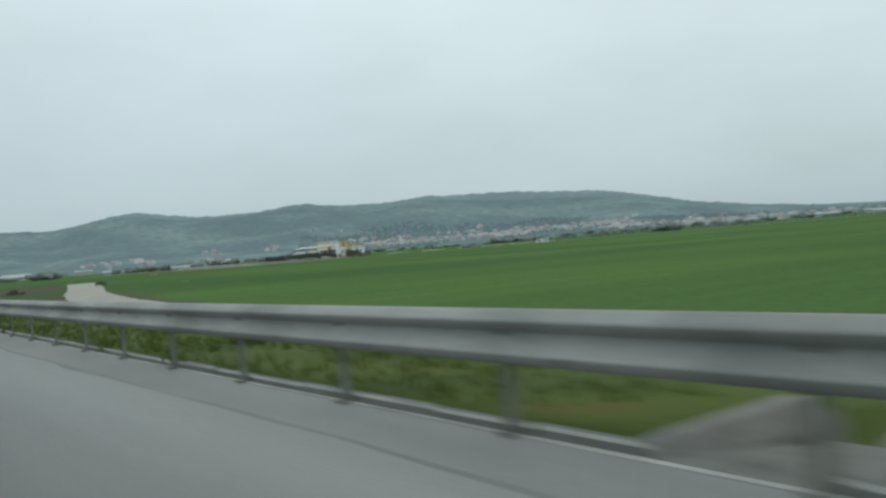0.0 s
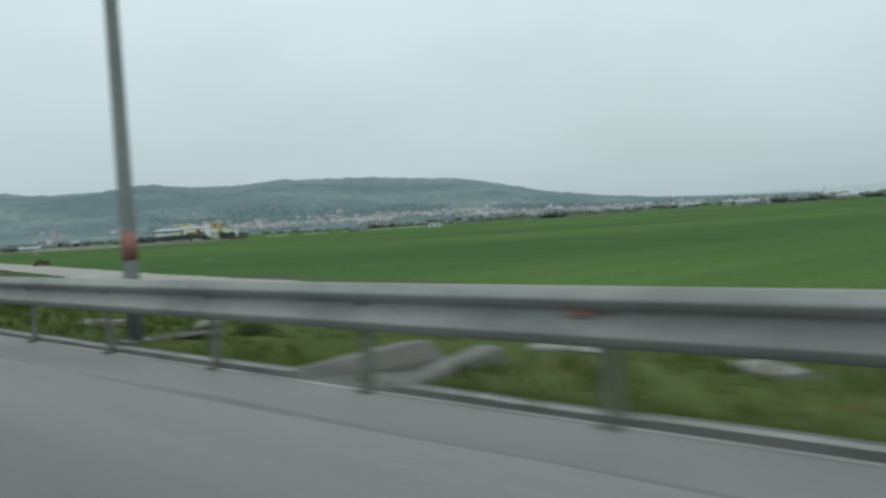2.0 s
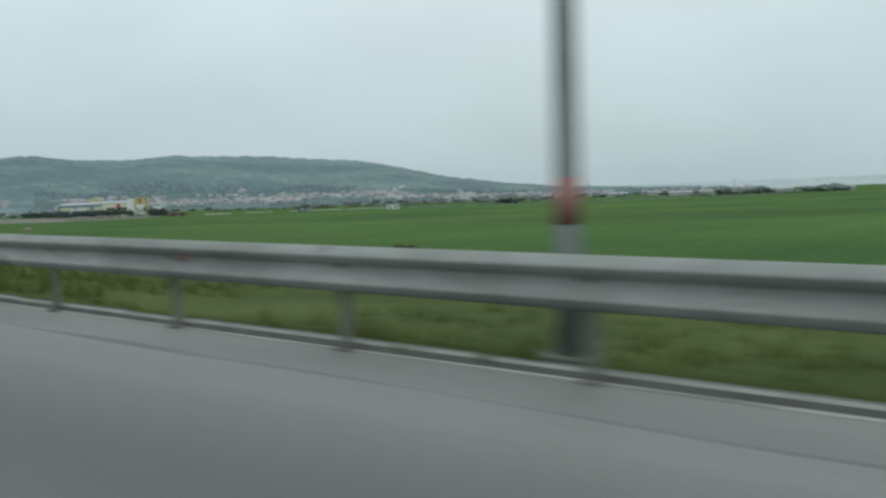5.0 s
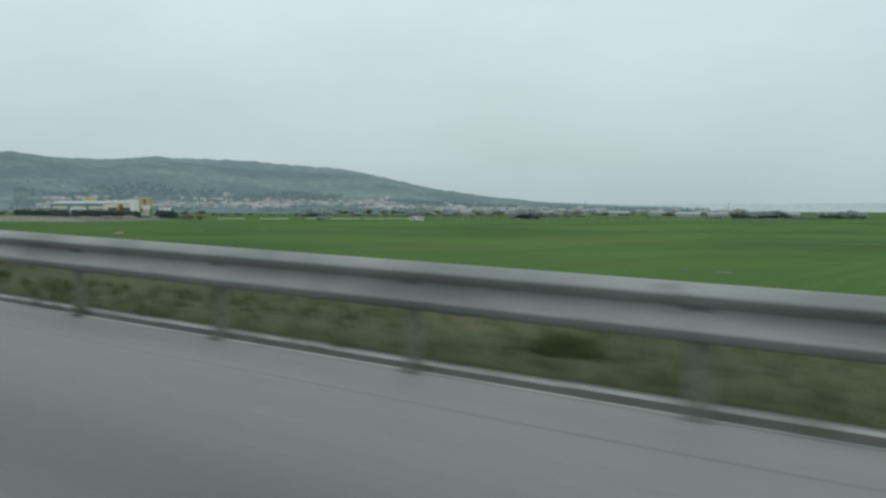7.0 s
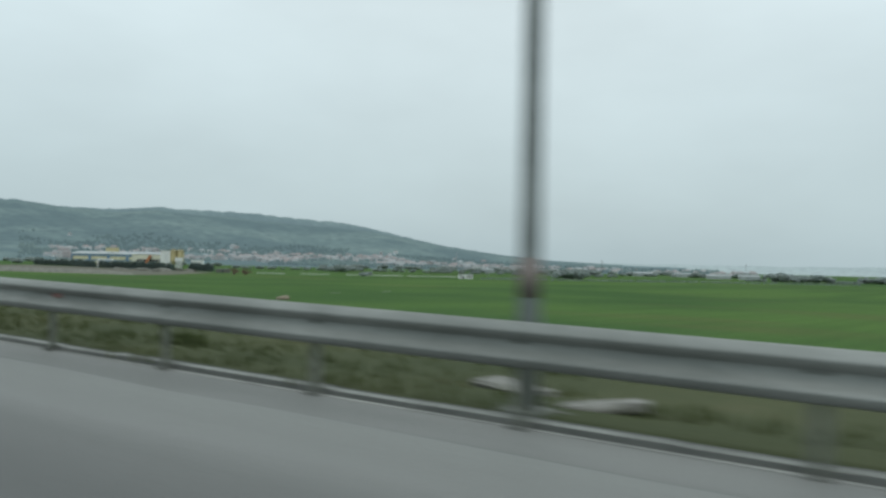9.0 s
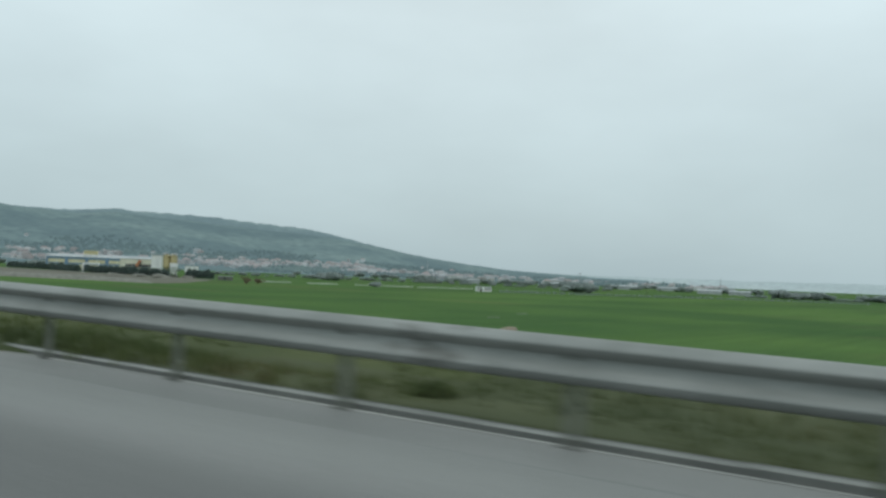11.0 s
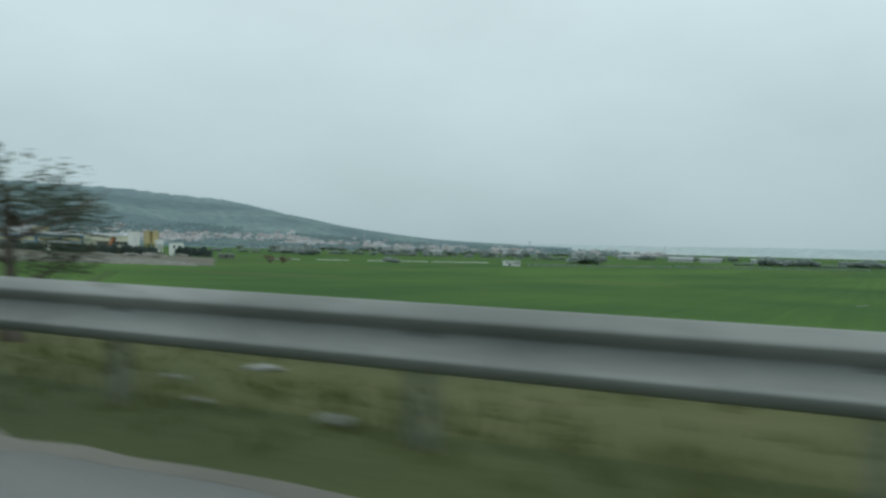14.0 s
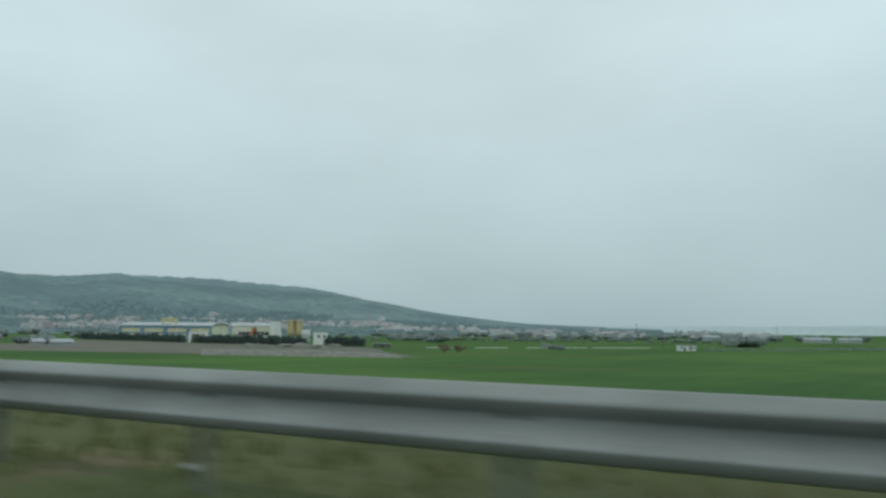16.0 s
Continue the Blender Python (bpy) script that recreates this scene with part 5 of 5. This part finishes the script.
def far_sheds():
    for i, (x, y, w, d, h, turn, key) in enumerate(((531, -1028, 46, 14, 5, -165, "roof_grey"), (500, -1045, 40, 14, 5, -160, "wall_white"), (354, -1077, 34, 12, 4.5, -172, "wall_white"), (692, -1178, 60, 16, 6, -155, "wall_white"),
                                                   (640, -1215, 50, 16, 6, -155, "roof_grey"), (780, -1120, 40, 14, 6, -150, "wall_white"), (450, -1150, 60, 14, 5, -165, "roof_grey"), (850, -1020, 36, 14, 6, -145, "wall_white"),
                                                   (1434, -437, 30, 14, 8, -110, "wall_white"), (1653, -394, 50, 16, 9, -105, "wall_white"), (755, -262, 16, 6, 3, -110, "wall_white"), (768, -258, 9, 5, 3, -110, "wall_white"),
                                                   (1280, -520, 30, 14, 8, -115, "wall_white"), (1360, -560, 26, 14, 8, -115, "cream"), (677, -176, 9, 4, 3, -105, "silo"), (889, -140, 90, 14, 5, -100, "roof_grey"), (930, -158, 40, 14, 7, -100, "wall_white"))):
        w, h = w * 0.6, h * 0.75
        b = empty("farm_shed", x, y, base(x, y), turn)
        tagged(b, "low pale industrial shed far across the fields", "shed", "far sheds")
        part("wall", boxed(-w / 2, 0, 0, w / 2, d, h), M["shed" if key != "cream" else key], b)
        bm = bmesh.new()
        vs = [bm.verts.new(c) for c in ((-w / 2 - 0.5, -0.5, h), (w / 2 + 0.5, -0.5, h), (w / 2 + 0.5, d + 0.5, h), (-w / 2 - 0.5, d + 0.5, h), (-w / 2 - 0.5, d / 2, h + 1.6), (w / 2 + 0.5, d / 2, h + 1.6))]
        for q in ((0, 1, 5, 4), (2, 3, 4, 5), (1, 2, 5), (3, 0, 4), (0, 3, 2, 1)):
            bm.faces.new([vs[k] for k in q])
        part("roof", bm, M["shed" if i % 3 else "roof_grey"], b)
        for k in range(3):
            a = -w / 2 + w * (k + 0.6) / 3.5
            part("door", boxed(a, -0.08, 0, a + w * 0.07, -0.01, h * 0.6), M["haze_glass"], b)


def town():
    rnd = random.Random(21)
    kinds = []
    for k, (w, d, h) in enumerate(((11, 9, 6.5), (14, 10, 9.0), (9, 9, 5.0), (18, 11, 10.5), (12, 9, 7.5))):
        bm = boxed(-w / 2, -d / 2, -6, w / 2, d / 2, h)
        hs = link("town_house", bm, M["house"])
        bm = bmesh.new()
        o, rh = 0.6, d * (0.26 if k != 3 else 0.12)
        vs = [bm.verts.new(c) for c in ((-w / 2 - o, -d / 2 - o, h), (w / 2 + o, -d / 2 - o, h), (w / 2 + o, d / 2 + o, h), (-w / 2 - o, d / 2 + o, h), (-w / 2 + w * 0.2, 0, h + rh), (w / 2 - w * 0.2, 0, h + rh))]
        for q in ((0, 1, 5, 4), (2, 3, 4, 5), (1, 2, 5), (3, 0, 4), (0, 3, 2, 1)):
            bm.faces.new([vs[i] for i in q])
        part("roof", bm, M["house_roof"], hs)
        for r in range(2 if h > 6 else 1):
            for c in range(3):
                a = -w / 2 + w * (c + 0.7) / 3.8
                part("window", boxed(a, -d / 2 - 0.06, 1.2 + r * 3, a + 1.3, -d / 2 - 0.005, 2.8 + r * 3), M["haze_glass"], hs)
        tagged(hs, "pale rendered town house with a red-brown tiled roof", "house", "houses of the hillside town")
        kinds.append(hs)
    n = 0
    while n < 290:
        u = rnd.random()
        a = rnd.uniform(30, 52) if u < 0.66 else (rnd.uniform(50, 66) if u < 0.9 else rnd.choice((15.5, 19.0, 22.5, 26.0)) + rnd.gauss(0, 0.7))
        r = (1930 + 470 * rnd.random() ** 1.5) if a < 52 else rnd.uniform(1650, 2350)
        if rnd.random() < 0.06:
            r = rnd.uniform(2480, 2750)
        x, y = polar(a, r)
        if noise.noise((x * 0.006, y * 0.006, 8)) < 0.02:
            continue
        z = land(x, y)
        s = rnd.uniform(0.8, 1.2)
        m = pose(x, y, z, 0, 0, -(90 + a) + rnd.choice((-30, -10, 0, 15, 40, 75)) + rnd.uniform(-8, 8)) @ Matrix.Diagonal((s, s, s, 1))
        if n < 5:
            kinds[n].matrix_world = m
        else:
            c = copy_thing(kinds[rnd.choice((0, 0, 1, 2, 3, 4))], m)
            c.scale = (s, s, s)
        n += 1
    x, y = polar(55.5, 2250)
    q = empty("mosque", x, y, land(x, y), 0)
    tagged(q, "white mosque with a dome and a slim minaret in the town", "mosque")
    part("hall", boxed(-9, -9, -4, 9, 9, 9), M["shed"], q)
    bm = bmesh.new()
    bmesh.ops.create_uvsphere(bm, u_segments=16, v_segments=8, radius=7.5)
    for vv in bm.verts:
        vv.co.z = max(0, vv.co.z) * 0.8 + 9
    part("dome", bm, M["roof_grey"], q)
    part("minaret", tube(bmesh.new(), [(12, 0, -4, 1.5), (12, 0, 24, 1.4), (12, 0, 24.2, 2.2), (12, 0, 25.5, 2.2), (12, 0, 25.7, 1.2), (12, 0, 30, 1.1), (12, 0, 37, 0.05)], 10), M["shed"], q)


def far_houses():
    """The rest of the town, too small and too many to count."""
    rnd = random.Random(77)
    v, f, slot = [], [], []
    n = 0
    while n < 430:
        u = rnd.random()
        a = rnd.uniform(30, 53) if u < 0.62 else (rnd.uniform(50, 74) if u < 0.95 else rnd.choice((15.5, 19.0, 22.5, 26.0)) + rnd.gauss(0, 0.6))
        r = (1950 + 480 * rnd.random() ** 1.5) if a < 53 else rnd.uniform(1700, 2500)
        x, y = polar(a, r)
        if noise.noise((x * 0.006, y * 0.006, 8)) < 0.0:
            continue
        z, w, d_, h = land(x, y), rnd.uniform(4, 8), rnd.uniform(4, 6), rnd.uniform(4, 8)
        t = radians(-(90 + a) + rnd.uniform(-50, 50))
        cx, sx = math.cos(t), math.sin(t)
        i = len(v)
        for px, py, pz in ((-w, -d_, -5), (w, -d_, -5), (w, d_, -5), (-w, d_, -5), (-w, -d_, h), (w, -d_, h), (w, d_, h), (-w, d_, h), (-w * 0.6, 0, h + d_ * 0.5), (w * 0.6, 0, h + d_ * 0.5)):
            v.append((x + px * cx - py * sx, y + px * sx + py * cx, z + pz))
        for q in ((0, 1, 5, 4), (1, 2, 6, 5), (2, 3, 7, 6), (3, 0, 4, 7)):
            f.append(tuple(i + k for k in q))
            slot.append(0)
        for q in ((4, 5, 9, 8), (6, 7, 8, 9), (5, 6, 9), (7, 4, 8)):
            f.append(tuple(i + k for k in q))
            slot.append(1)
        n += 1
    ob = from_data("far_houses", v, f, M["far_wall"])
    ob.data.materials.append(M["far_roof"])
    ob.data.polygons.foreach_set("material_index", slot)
    tagged(ob, "dense pale houses with reddish roofs on the town slope", "houses", kind="stuff")


def woods():
    """Countless trees on the hillside and among the houses."""
    rnd = random.Random(31)
    v, f = [], []

    def clump(x, y, z, s):
        i = len(v)
        k = 7
        for ring, (h, q) in enumerate(((0.0, 0.75), (0.45, 1.0), (0.8, 0.6))):
            for j in range(k):
                a = (j + 0.4 * ring) * math.tau / k
                w = q * rnd.uniform(0.7, 1.25)
                v.append((x + math.cos(a) * s * w, y + math.sin(a) * s * w, z - 0.3 + h * s * 1.7 * rnd.uniform(0.85, 1.15)))
        v.append((x + rnd.uniform(-0.3, 0.3) * s, y, z + s * 1.75))
        for ring in range(2):
            for j in range(k):
                p = i + ring * k
                f.append((p + j, p + (j + 1) % k, p + k + (j + 1) % k, p + k + j))
        for j in range(k):
            f.append((i + 2 * k + j, i + 2 * k + (j + 1) % k, i + 3 * k))

    for _ in range(6500):
        a, r = rnd.uniform(28.5, 72), 1800 + 1000 * rnd.random()
        x, y = polar(a, r)
        d = noise.noise((x * 0.004, y * 0.004, 12))
        if d < -0.12:
            continue
        clump(x, y, land(x, y), rnd.uniform(2.4, 5.0))
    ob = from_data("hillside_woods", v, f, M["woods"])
    tagged(ob, "scattered grey-green trees between the houses of the town", "woods", kind="stuff")


# these trees carry painted haze too, as a weak bluish emission
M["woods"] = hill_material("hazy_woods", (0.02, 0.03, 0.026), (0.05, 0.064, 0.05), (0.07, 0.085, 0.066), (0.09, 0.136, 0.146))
long_hall()
gable_hall()
silos()
conifers()
gravel_bank()
hut()
pipes()
russet_bushes()
far_trees()
field_hedge()
far_sheds()
town()
far_houses()
woods()
build_kerb()
